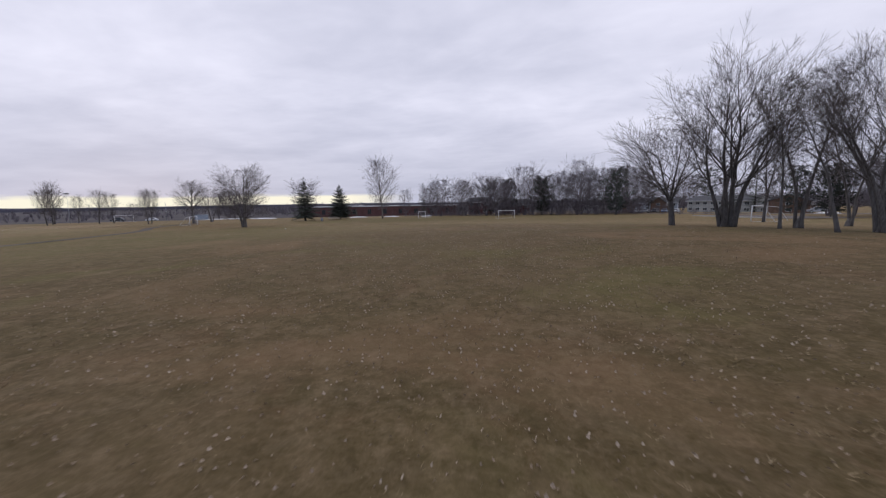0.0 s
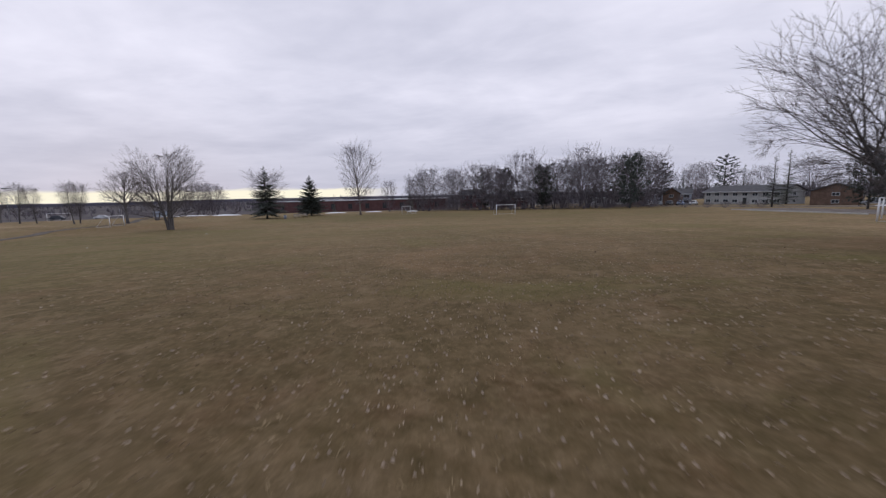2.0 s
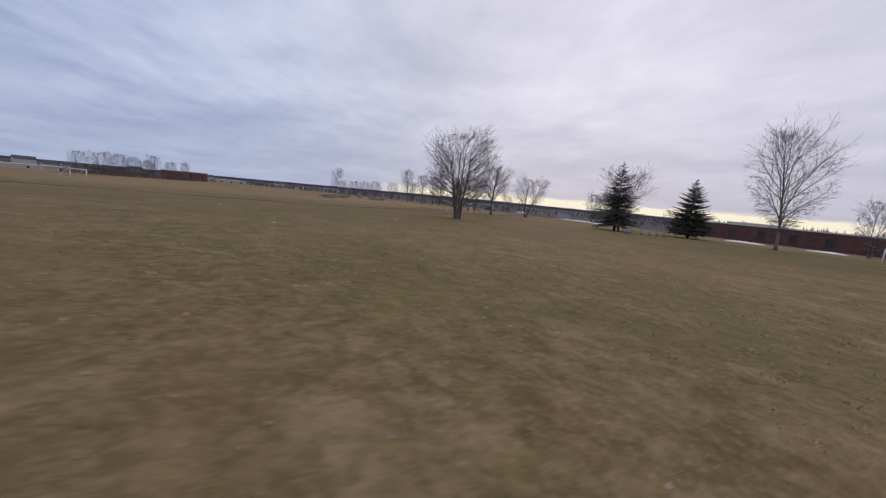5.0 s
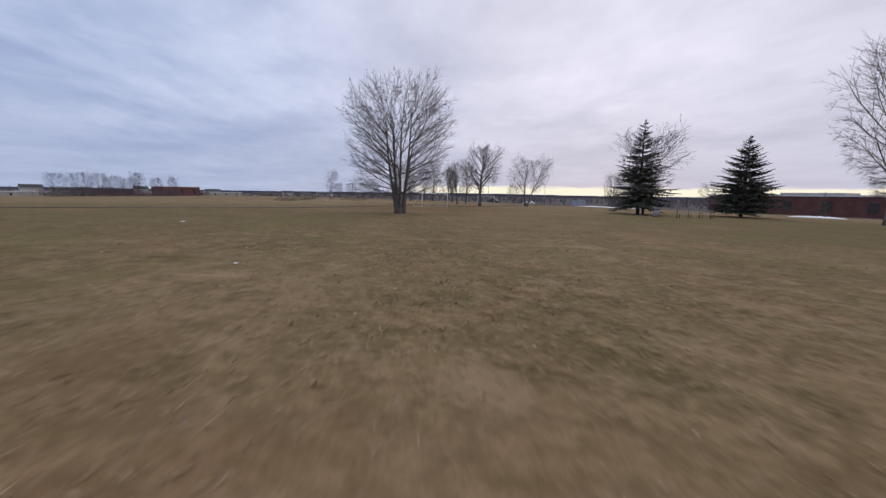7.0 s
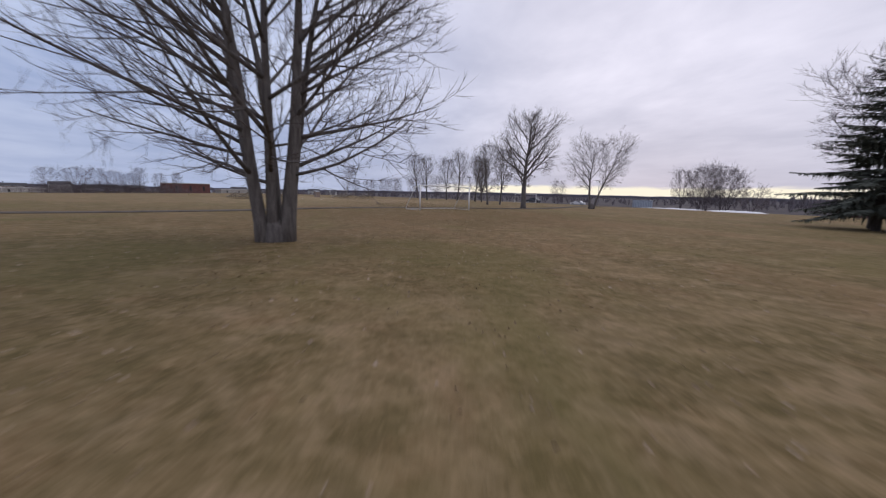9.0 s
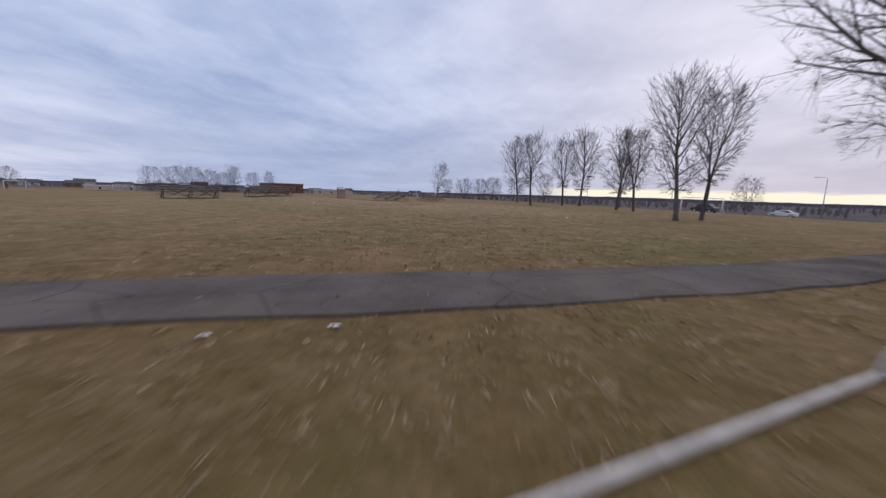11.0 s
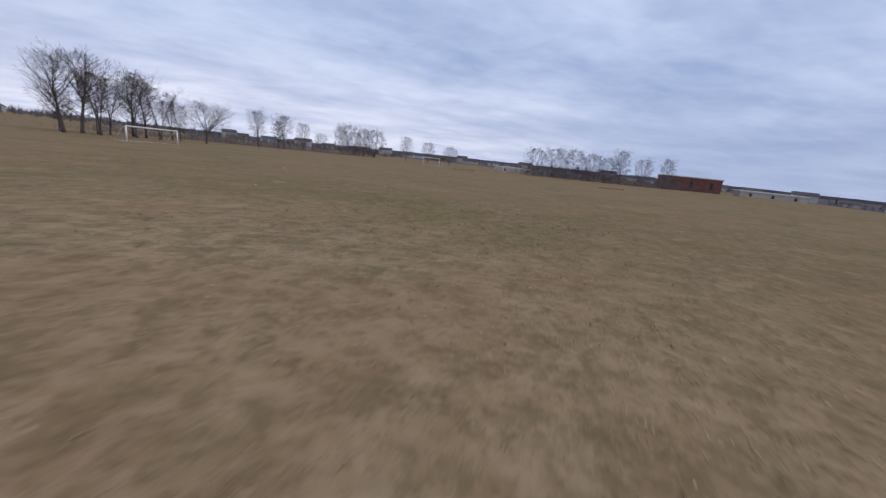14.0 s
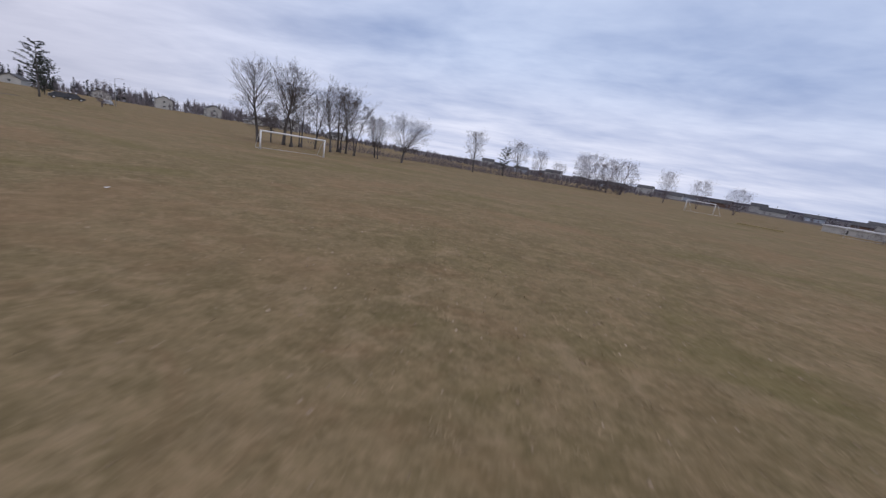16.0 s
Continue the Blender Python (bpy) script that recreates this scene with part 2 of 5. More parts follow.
    nt.links.new(tuft, add.inputs[0])
    nt.links.new(grain, add.inputs[1])
    bump(nt, b, add.outputs[0], 0.5, 0.03)
    return m


def asphalt_material(name, base=0.075):
    m, nt, b = material(name, 0.95, 0, 0.08)
    c = coords(nt)
    n1 = tex(nt, "ShaderNodeTexNoise", c, 0.8, 4, 0.6)
    n2 = tex(nt, "ShaderNodeTexNoise", c, 60.0, 3, 0.7)
    vor = nt.nodes.new("ShaderNodeTexVoronoi")
    vor.feature = "DISTANCE_TO_EDGE"
    vor.inputs["Scale"].default_value = 0.7
    bent = mixc(nt, 0.22, c, nt.nodes.new("ShaderNodeTexNoise").outputs["Color"])
    nt.links.new(bent, vor.inputs["Vector"])
    col = mixc(nt, step(nt, n1, 0.3, 0.7), (base, base * 0.86, base * 0.76), (base * 1.9, base * 1.62, base * 1.42))
    col = mixc(nt, step(nt, n2, 0.45, 0.75, 0.0, 0.6), col, (base * 2.6, base * 2.4, base * 2.15))
    col = mixc(nt, step(nt, vor.outputs["Distance"], 0.006, 0.001, 0.0, 0.7), col, (0.03, 0.026, 0.022))
    nt.links.new(col, b.inputs["Base Color"])
    bump(nt, b, n2, 0.4, 0.01)
    return m


def window_glass(name):
    m, nt, b = material(name, 0.06, 0, 0.6)
    c = coords(nt)
    n1 = tex(nt, "ShaderNodeTexNoise", c, 0.4, 2)
    nt.links.new(mixc(nt, n1, (0.02, 0.024, 0.03), (0.07, 0.075, 0.08)), b.inputs["Base Color"])
    return m


M_GRASS = grass_material()
M_PATH = asphalt_material("worn_asphalt_path", 0.070)
M_ROAD = asphalt_material("road_asphalt", 0.10)
M_CONCRETE = mottled("pale_concrete", (0.34, 0.33, 0.31), (0.48, 0.465, 0.44), 4.0, 0.9, relief=0.3)
M_BARK = mottled("grey_brown_bark", (0.085, 0.077, 0.074), (0.150, 0.138, 0.132), 3.0, 0.95, stretch=(4, 4, 0.6), relief=0.6, spec=0.1, vary=0.2)
M_TWIG = mottled("twig_bark", (0.098, 0.084, 0.080), (0.142, 0.122, 0.116), 2.0, 0.95, relief=0, spec=0.1, vary=0.15)
# paler and more mauve than M_TWIG: distance haze put into the bark colour
M_FARTWIG = mottled("haze_toned_twig_bark", (0.135, 0.116, 0.124), (0.190, 0.164, 0.174), 1.0, 0.95, relief=0, spec=0.05, vary=0.18)
M_BIRCH = mottled("pale_poplar_bark", (0.17, 0.15, 0.13), (0.24, 0.21, 0.185), 2.5, 0.9, relief=0.4, spec=0.1)
M_NEEDLE = mottled("spruce_needles", (0.100, 0.112, 0.094), (0.160, 0.172, 0.140), 2.2, 0.85, relief=0, spec=0.15, vary=0.25)
M_PINE = mottled("pine_needles", (0.048, 0.055, 0.047), (0.082, 0.090, 0.074), 1.8, 0.85, relief=0, spec=0.15, vary=0.25)
M_WHITE = mottled("chalky_white_paint", (0.72, 0.72, 0.73), (0.82, 0.82, 0.82), 3.0, 0.5, relief=0.1, spec=0.4)
M_WHITE2 = mottled("scuffed_white_tube", (0.52, 0.50, 0.47), (0.66, 0.64, 0.61), 5.0, 0.55, relief=0.1)
M_TAPE = mottled("dark_tape", (0.03, 0.03, 0.035), (0.06, 0.06, 0.06), 8.0, 0.6)
M_STEEL = mottled("dark_weathered_steel", (0.080, 0.066, 0.052), (0.145, 0.116, 0.090), 4.0, 0.6, metal=0.4, relief=0.2)
M_PLANK = mottled("weathered_grey_plank", (0.28, 0.258, 0.232), (0.41, 0.380, 0.345), 3.0, 0.8, stretch=(0.5, 6, 6), relief=0.3, vary=0.12)
M_BOARD = mottled("weathered_shed_board", (0.205, 0.165, 0.145), (0.345, 0.285, 0.250), 2.5, 0.9, stretch=(7, 7, 0.5), relief=0.5, vary=0.14)
M_TIN = mottled("galvanised_roof_sheet", (0.32, 0.32, 0.335), (0.52, 0.52, 0.53), 2.5, 0.45, metal=0.5, relief=0.1)
M_BRICK = mottled("red_brick", (0.125, 0.058, 0.056), (0.165, 0.082, 0.077), 0.6, 0.9, relief=0.3, vary=0.1)
M_TANBRICK = mottled("brown_brick", (0.14, 0.088, 0.062), (0.21, 0.135, 0.098), 0.8, 0.9, relief=0.3, vary=0.1)
M_SIDING = mottled("pale_siding", (0.40, 0.395, 0.38), (0.50, 0.495, 0.475), 0.5, 0.7, relief=0.1, vary=0.1)
M_BLUESIDE = mottled("pale_blue_siding", (0.40, 0.45, 0.52), (0.50, 0.55, 0.62), 0.5, 0.7, relief=0.1)
M_SHINGLE = mottled("dark_shingles", (0.060, 0.060, 0.066), (0.105, 0.102, 0.105), 1.2, 0.9, relief=0.3, vary=0.15)
M_GLASS = window_glass("window_glass")
M_TRIM = mottled("pale_trim", (0.55, 0.55, 0.55), (0.66, 0.66, 0.66), 1.0, 0.6, relief=0)
M_DARK = mottled("dark_trim", (0.03, 0.03, 0.032), (0.055, 0.055, 0.058), 2.0, 0.6)
M_TYRE = mottled("tyre_rubber", (0.018, 0.018, 0.018), (0.03, 0.03, 0.03), 6.0, 0.85)
M_SNOW = mottled("old_snow", (0.70, 0.71, 0.74), (0.82, 0.83, 0.85), 1.5, 0.8, relief=0.4)
# the blue-grey is the haze of distance, put into the hills' colour
M_HILL = mottled("haze_blue_hills", (0.075, 0.075, 0.098), (0.105, 0.100, 0.122), 0.02, 1.0, relief=0, spec=0.0)
M_LEAF = mottled("dead_leaf", (0.25, 0.18, 0.12), (0.50, 0.40, 0.30), 1.0, 0.8, relief=0)
M_PAPER = mottled("litter_paper", (0.70, 0.71, 0.73), (0.84, 0.84, 0.84), 8.0, 0.7, relief=0.2)
M_BLUEPLASTIC = mottled("pale_blue_plastic", (0.22, 0.45, 0.62), (0.35, 0.60, 0.75), 9.0, 0.35)
M_YELLOWWOOD = mottled("yellow_brown_timber", (0.26, 0.205, 0.10), (0.36, 0.29, 0.15), 2.0, 0.8, stretch=(0.5, 6, 6))
M_BLADE = mottled("dead_grass_blade", (0.23, 0.170, 0.092), (0.40, 0.300, 0.180), 0.7, 0.9, relief=0, spec=0.1)


def paint(name, rgb):
    return mottled(name, rgb, tuple(min(1, v * 1.15 + 0.01) for v in rgb), 1.5, 0.3, relief=0, spec=0.5)


CAR_PAINTS = [paint("white_car_paint", (0.62, 0.62, 0.63)), paint("silver_car_paint", (0.34, 0.35, 0.37)), paint("dark_car_paint", (0.03, 0.032, 0.04)),
              paint("blue_car_paint", (0.10, 0.16, 0.28)), paint("red_car_paint", (0.26, 0.04, 0.035))]


# ---------- building helpers ----------
class Build:
    """Gathers vertices and faces of one mesh."""

    def __init__(self):
        self.v, self.f = [], []

    def quad(self, *p):
        i = len(self.v)
        self.v += [tuple(q) for q in p]
        self.f.append(tuple(range(i, i + len(p))))

    def box(self, x0, y0, z0, x1, y1, z1, m=None, ch=0.0):
        """A box with chamfered upright or long edges (ch)."""
        i = len(self.v)
        if ch <= 0:
            c = [(x0, y0, z0), (x1, y0, z0), (x1, y1, z0), (x0, y1, z0), (x0, y0, z1), (x1, y0, z1), (x1, y1, z1), (x0, y1, z1)]
            f = [(3, 2, 1, 0), (4, 5, 6, 7), (0, 1, 5, 4), (1, 2, 6, 5), (2, 3, 7, 6), (3, 0, 4, 7)]
        else:
            ring = lambda z, k: [(x0 + k, y0 + ch, z), (x0 + ch, y0 + k, z), (x1 - ch, y0 + k, z), (x1 - k, y0 + ch, z), (x1 - k, y1 - ch, z), (x1 - ch, y1 - k, z), (x0 + ch, y1 - k, z), (x0 + k, y1 - ch, z)]
            c = ring(z0, ch * 0.5) + ring(z0 + ch * 0.6, 0) + ring(z1 - ch * 0.6, 0) + ring(z1, ch * 0.5)
            f = [tuple(range(7, -1, -1)), tuple(range(24, 32))]
            f += [(a * 8 + k, a * 8 + (k + 1) % 8, (a + 1) * 8 + (k + 1) % 8, (a + 1) * 8 + k) for a in range(3) for k in range(8)]
        if m is not None:
            c = [tuple(m @ Vector(p)) for p in c]
        self.v += c
        self.f += [tuple(i + k for k in q) for q in f]

    def tube(self, pts, radii, sides=6, caps=True):
        pts = [Vector(p) for p in pts]
        if isinstance(radii, (int, float)):
            radii = [radii] * len(pts)
        i, n = len(self.v), len(pts)
        d0 = pts[1] - pts[0]
        side = d0.cross(Vector((0, 0, 1)))
        if side.length < 1e-4 * d0.length:
            side = d0.cross(Vector((1, 0, 0)))
        for k, p in enumerate(pts):
            d = (pts[min(k + 1, n - 1)] - pts[max(k - 1, 0)]).normalized()
            a = (side - d * side.dot(d)).normalized()
            b = d.cross(a)
            for s in range(sides):
                w = 2 * math.pi * s / sides
                self.v.append(tuple(p + (a * math.cos(w) + b * math.sin(w)) * radii[k]))
        for k in range(n - 1):
            for s in range(sides):
                t = (s + 1) % sides
                self.f.append((i + k * sides + s, i + k * sides + t, i + (k + 1) * sides + t, i + (k + 1) * sides + s))
        if caps:
            self.f.append(tuple(i + s for s in range(sides - 1, -1, -1)))
            self.f.append(tuple(i + (n - 1) * sides + s for s in range(sides)))

    def spike(self, a, b, r, sliver=False):
        """A thin tapered twig from a to its point b."""
        i, d = len(self.v), b - a
        if sliver:
            t = (a.x * 7.3 + a.y * 5.1 + a.z * 9.7) % 6.28
            u = d.cross(Vector((math.cos(t), math.sin(t), 0.4))).normalized() * r * 1.1
            self.v += [tuple(a + u), tuple(a - u), tuple(b)]
            self.f.append((i, i + 1, i + 2))
            return
        u = d.orthogonal().normalized() * r
        w = d.cross(u).normalized() * r
        self.v += [tuple(a + u), tuple(a - u * 0.5 + w * 0.87), tuple(a - u * 0.5 - w * 0.87), tuple(b)]
        self.f += [(i, i + 1, i + 3), (i + 1, i + 2, i + 3), (i + 2, i, i + 3)]

    def mesh(self, name, mat, smooth=False):
        me = bpy.data.meshes.new(name)
        me.from_pydata(self.v, [], self.f)
        me.materials.append(mat)
        if smooth:
            me.polygons.foreach_set("use_smooth", [True] * len(me.polygons))
        me.update()
        return me


def part(name, build, mat, parent, label="", smooth=False, m=None):
    me = build if isinstance(build, bpy.types.Mesh) else build.mesh(name, mat, smooth)
    ob = new(name, me)
    ob.parent = parent
    if m is not None:
        ob.matrix_basis = m
    return tagged(ob, label)


def thing(name, label, category, m=None, group=""):
    ob = new(name)
    ob.empty_display_size = 0.2
    if m is not None:
        ob.matrix_basis = m
    return tagged(ob, label, category, group)


def lone(name, build, mat, label, category, kind="", smooth=False, m=None, group=""):
    ob = new(name, build.mesh(name, mat, smooth))
    if m is not None:
        ob.matrix_basis = m
    return tagged(ob, label, category, group, kind)


# ---------- the lie of the land: a field that falls gently to the west and north ----------
def land(x, y):
    u, v = math.tanh((x + 50) / 130), math.tanh((y - 50) / 130)
    g = lambda cx, cy, r: math.exp(-((x - cx) ** 2 + (y - cy) ** 2) / (r * r))
    z = 0.28 + 1.174 * u - 0.668 * v + 0.798 * u * u - 2.124 * u * v - 1.438 * v * v
    fall = min(max((((x + 50) * -0.57 + (y - 50) * 0.82) - 72) / 130, 0), 1)      # the ground drops off to the north-west
    z += 0.3 * g(-105, -38, 48) - 3.2 * fall * fall * (3 - 2 * fall)
    return z + 1.569 * g(5, 20, 35) + 0.214 * g(-108, 57, 30) + 0.128 * g(-25, 57, 30) + 0.18 * g(-69.5, 74, 14) + 0.40 * g(-105.5, 55.5, 6.5)


def ground():
    def axis(lo, hi, st):
        mid = list(np.arange(lo, hi + 0.1, st))
        out, d = [], st
        while d < 4200:
            d = d * 1.35 + 2
            out.append(d)
        return [lo - d for d in reversed(out)] + mid + [hi + d for d in out]
    xs, ys = axis(-210, 100, 2.0), axis(-90, 180, 2.0)
    b = Build()
    for y in ys:
        for x in xs:
            near = abs(x + 55) < 160 and abs(y - 45) < 140
            b.v.append((x, y, land(x, y) + (0.05 * noise.noise((x * 0.12, y * 0.12, 0)) if near else 0)))
    w = len(xs)
    b.f = [(j * w + i, j * w + i + 1, (j + 1) * w + i + 1, (j + 1) * w + i) for j in range(len(ys) - 1) for i in range(w - 1)]
    return lone("ground", b, M_GRASS, "mown dormant turf in straw, olive and brown patches", "ground", "structure", True)


ground()


# ---------- footpath, roads ----------
def ribbon(name, pts, width, mat, label, category, lift=0.02, ragged=0.0, seed=1):
    """A paved strip that follows the land, with a real edge thickness."""
    rng = random.Random(seed)
    P = [Vector((x, y, 0)) for x, y in pts]
    fine = []
    for k in range(len(P) - 1):
        a, b_, c, d = P[max(k - 1, 0)], P[k], P[k + 1], P[min(k + 2, len(P) - 1)]
        n = max(2, int((c - b_).length / 0.8))
        for s in range(n):
            t = s / n
            fine.append(0.5 * ((2 * b_) + (c - a) * t + (2 * a - 5 * b_ + 4 * c - d) * t * t + (3 * b_ - a - 3 * c + d) * t ** 3))
    fine.append(P[-1])
    b = Build()
    cols = 5
    for k, p in enumerate(fine):
        d = (fine[min(k + 1, len(fine) - 1)] - fine[max(k - 1, 0)]).normalized()
        nrm = Vector((-d.y, d.x, 0))
        w0, w1 = width / 2 + rng.uniform(-ragged, ragged), width / 2 + rng.uniform(-ragged, ragged)
        for j in range(cols):
            s = -w0 + (w0 + w1) * j / (cols - 1)
            q = p + nrm * s
            b.v.append((q.x, q.y, land(q.x, q.y) + lift + 0.02 * (1 - (2 * j / (cols - 1) - 1) ** 2)))
        for s in (-w0 - 0.02, w1 + 0.02):
            q = p + nrm * s
            b.v.append((q.x, q.y, land(q.x, q.y) - 0.08))
    m = cols + 2
    for k in range(len(fine) - 1):
        i, n = k * m, (k + 1) * m
        b.f += [(i + j, n + j, n + j + 1, i + j + 1) for j in range(cols - 1)]
        b.f += [(i + cols, n + cols, n, i), (i + cols - 1, n + cols - 1, n + cols + 1, i + cols + 1)]
    return lone(name, b, mat, label, category, "structure")


ribbon("path", [(-40, -20), (-48, 20), (-57, 46), (-63.6, 57.5), (-68.9, 63.0), (-71.5, 67.4), (-72.65, 69.7), (-73.7, 72.55), (-75.35, 76.3), (-77.9, 80.9), (-84, 89.5), (-99, 104.5), (-108, 119), (-114, 140)], 1.6, M_PATH,
       "worn grey asphalt footpath with ragged edges across the turf", "path", 0.03, 0.05)
ribbon("road", [(10, 220), (30, 168), (47, 141), (62, 114), (74, 92), (88, 66), (110, 30)], 7.0, M_ROAD, "grey asphalt street in front of the houses", "road", 0.05)
ribbon("pavement", [(50.0, 100.5), (49.6, 92), (50.0, 80), (51.0, 67.5)], 11.0, M_ROAD, "old grey asphalt court beside the turf", "court", 0.05)
kerb = Build()
kerb.box(0, -0.09, -0.2, 27.0, 0.09, 0.16, ch=0.02)
lone("kerb", kerb, M_CONCRETE, "low pale concrete kerb along an asphalt court", "kerb", "structure", m=Matrix.Translation((43.4, 97.0, land(43.4, 97.0))) @ Euler((0, radians(-1.25), radians(-88.0))).to_matrix().to_4x4())
ribbon("road", [(-150, 172), (-105, 158), (-70, 150), (-45, 148), (-20, 160)], 6.0, M_ROAD, "pale asphalt drive before the brick building", "road", 0.05)


# ---------- bare trees ----------
def along(p, d, length, n, rng, wob, lift, bend=Vector((0, 0, 0))):
    pts, d = [p.copy()], d.normalized()
    for _ in range(n):
        d = (d + Vector((rng.gauss(0, wob), rng.gauss(0, wob), rng.gauss(0, wob) + lift)) + bend).normalized()
        p = p + d * (length / n)
        pts.append(p.copy())
    return pts


def tip(pts, f):
    k = min(int(f * (len(pts) - 1)), len(pts) - 2)
    t = f * (len(pts) - 1) - k
    return pts[k].lerp(pts[k + 1], t), (pts[k + 1] - pts[k]).normalized()


def away(d, ang, az):
    """d turned by ang radians towards the azimuth az round it."""
    a = d.cross(Vector((0.3, 0.2, 1))).normalized()
    b = d.cross(a)
    return d * math.cos(ang) + (a * math.cos(az) + b * math.sin(az)) * math.sin(ang)


def bare_tree_meshes(seed, H, R, r, base=0.2, peak=0.5, stems=1, fork=0.0, splay=8, low=62, top=28, n1=30, n2=8, n3=5, n4=4, lift=0.06, lean=(0, 0), wind=(0, 0), thin=0.006, wob=0.05, lump=0.22, ring=1.0, height=(0.86, 1.0), stout=0.014, full=0.5, outward=0.9, far=False, fill=0):
    """Trunk mesh and crown mesh of a leafless tree: leaders, limbs that fill an egg-shaped room, branches, branchlets and twigs; its foot is at the origin."""
    rng = random.Random(seed)
    wood, crown = Build(), Build()
    w1, w2 = rng.uniform(0, 6.28), rng.uniform(0, 6.28)
    gale = Vector((wind[0], wind[1], 0))

    def room(g, az):
        """Half-width of the crown at the height g (0 at its base, 1 at its top)."""
        g = min(max(g, 0.0), 1.0)
        p = full + (1 - full) * (g / peak) ** 0.7 if g < peak else math.sqrt(max(0.0, 1 - ((g - peak) / (1.02 - peak)) ** 2))
        return R * p * (1 + lump * (0.6 * math.sin(2 * az + w1 + 3 * g) + 0.4 * math.sin(5 * az + w2 + 6 * g)))

    def shoot(p, d, length, n, w, up, blow):
        pts, d, st = [p.copy()], d.normalized(), length / n
        for k in range(n):
            d = (d + Vector((rng.gauss(0, w), rng.gauss(0, w), rng.gauss(0, w) + up)) + gale * blow).normalized()
            p = p + d * st
            pts.append(p.copy())
        return pts

    joints = []

    def draw(pts, r0, r1, level):
        joints.extend(pts[1:])
        rad = [r0 + (r1 - r0) * (k / (len(pts) - 1)) ** 0.9 for k in range(len(pts))]
        if level == 3 and far:
            crown.spike(pts[0], pts[-1], r0 * 1.15, True)
        elif level == 3:
            crown.tube(pts, rad, 3, False)
        else:
            b = wood if r0 > max(0.03, thin * 3.5) else crown
            b.tube(pts, rad, 9 if r0 > 0.12 else (6 if r0 > 0.045 else 4 if r0 > 0.02 else 3), b is wood)

    def twig_out(pts, count, length):
        for k in range(count):
            p, d = tip(pts, rng.uniform(0.25, 0.999) if k else 0.999)
            o = away(d, radians(rng.uniform(14, 42) if k else rng.uniform(0, 14)), rng.uniform(0, 6.28)) + Vector((0, 0, 0.22)) + gale * 0.5
            crown.spike(p, p + o.normalized() * length * rng.uniform(0.5, 1.2), thin * 0.8, far)

    def branch(pts, r0, level, length, first=0.18):
        """Side shoots along pts; each carries the next finer order."""
        n = (0, n2, n3)[level]
        turn = rng.uniform(0, 6.28)
        for k in range(n):
            f = first + (0.98 - first) * (k + rng.uniform(0.1, 0.9)) / n
            p, d = tip(pts, f)
            turn += 2.4 + rng.uniform(-0.5, 0.5)
            o = away(d, radians(rng.uniform(26, 50)), turn)
            o = (o + Vector((0, 0, 0.12)) + Vector((p.x, p.y, 0)).normalized() * 0.12).normalized()
            L = length * (0.62 - 0.38 * f) * rng.uniform(0.65, 1.25)
            rr = max(thin, r0 * (1 - 0.75 * f) * 0.55)
            q = shoot(p, o, L, (2 if far else 4) if level == 1 else 2, wob * 0.8, lift * 1.2, 0.10)
            draw(q, rr, max(thin * 0.8, rr * 0.3), level + 1)
            if level == 1:
                branch(q, rr, 2, L, 0.12)
                twig_out(q, n4, H * 0.055)
            else:
                twig_out(q, n4, max(L * (0.85 if far else 0.55), H * 0.03))

    leaders = []
    if fork > 0 or stems == 1:
        tall = H * (fork if fork > 0 else rng.uniform(*height))
        d0 = Vector((lean[0], lean[1], 1))
        pts = shoot(Vector((0, 0, -0.3)), d0, tall + 0.3, 12 if stems == 1 else 6, wob * 0.6, 0.02, 0.0)
        if stems == 1:
            leaders.append((pts, r))
        else:
            wood.tube(pts, [r * 1.35, r * 1.08] + [r * (1 - 0.16 * k / 5) for k in range(len(pts) - 2)], 10)
        foot = pts[-1]
    if stems > 1:
        for s in range(stems):
            az = 2 * math.pi * (s + rng.uniform(-0.25, 0.25)) / stems
            mid = 0.25 if stems > 3 and s == 0 else 1.0
            tilt = radians(splay) * rng.uniform(0.7, 1.25) * mid
            d = Vector((math.sin(tilt) * math.cos(az) + lean[0], math.sin(tilt) * math.sin(az) + lean[1], math.cos(tilt)))
            if fork > 0:
                p, rr, tall = foot - Vector((0, 0, r * 0.6)), r * 0.85 / stems ** 0.38, H * (1 - fork)
            else:
                p, rr, tall = Vector((math.cos(az) * mid, math.sin(az) * mid, 0)) * r * ring - Vector((0, 0, 0.3)), r * rng.uniform(0.75, 1.1), H
            leaders.append((shoot(p, d, tall * rng.uniform(*height) * (1 - 0.16 * min(tilt / radians(splay), 1.2) * (stems > 3)), 11, wob * 0.7, lift * 0.35, 0.02), rr))
    per = max(4, n1 // len(leaders))
    for pts, rr in leaders:
        big = max(pts[-1].z - pts[0].z, 0.1)
        rad = [max(thin * 1.5, rr * (1 - (k / (len(pts) - 1)) ** 0.85 * 0.93)) * (1.3 if k == 0 and fork == 0 else 1.0) for k in range(len(pts))]
        wood.tube(pts, rad, 10 if rr > 0.12 else 7)
        f0 = max(0.03, (H * base - pts[0].z) / big)
        turn = rng.uniform(0, 6.28)
        for k in range(per):
            f = f0 + (0.99 - f0) * ((k + rng.uniform(0.0, 0.9)) / per) ** 0.9
            p, d = tip(pts, f)
            g = (p.z / H - base) / (1 - base)
            turn += 2.4 + rng.uniform(-0.5, 0.5)
            axis = Vector((p.x - lean[0] * p.z, p.y - lean[1] * p.z, 0))
            h = Vector((math.cos(turn), math.sin(turn), 0))
            if len(leaders) > 1:
                h = (h + axis.normalized() * outward).normalized()
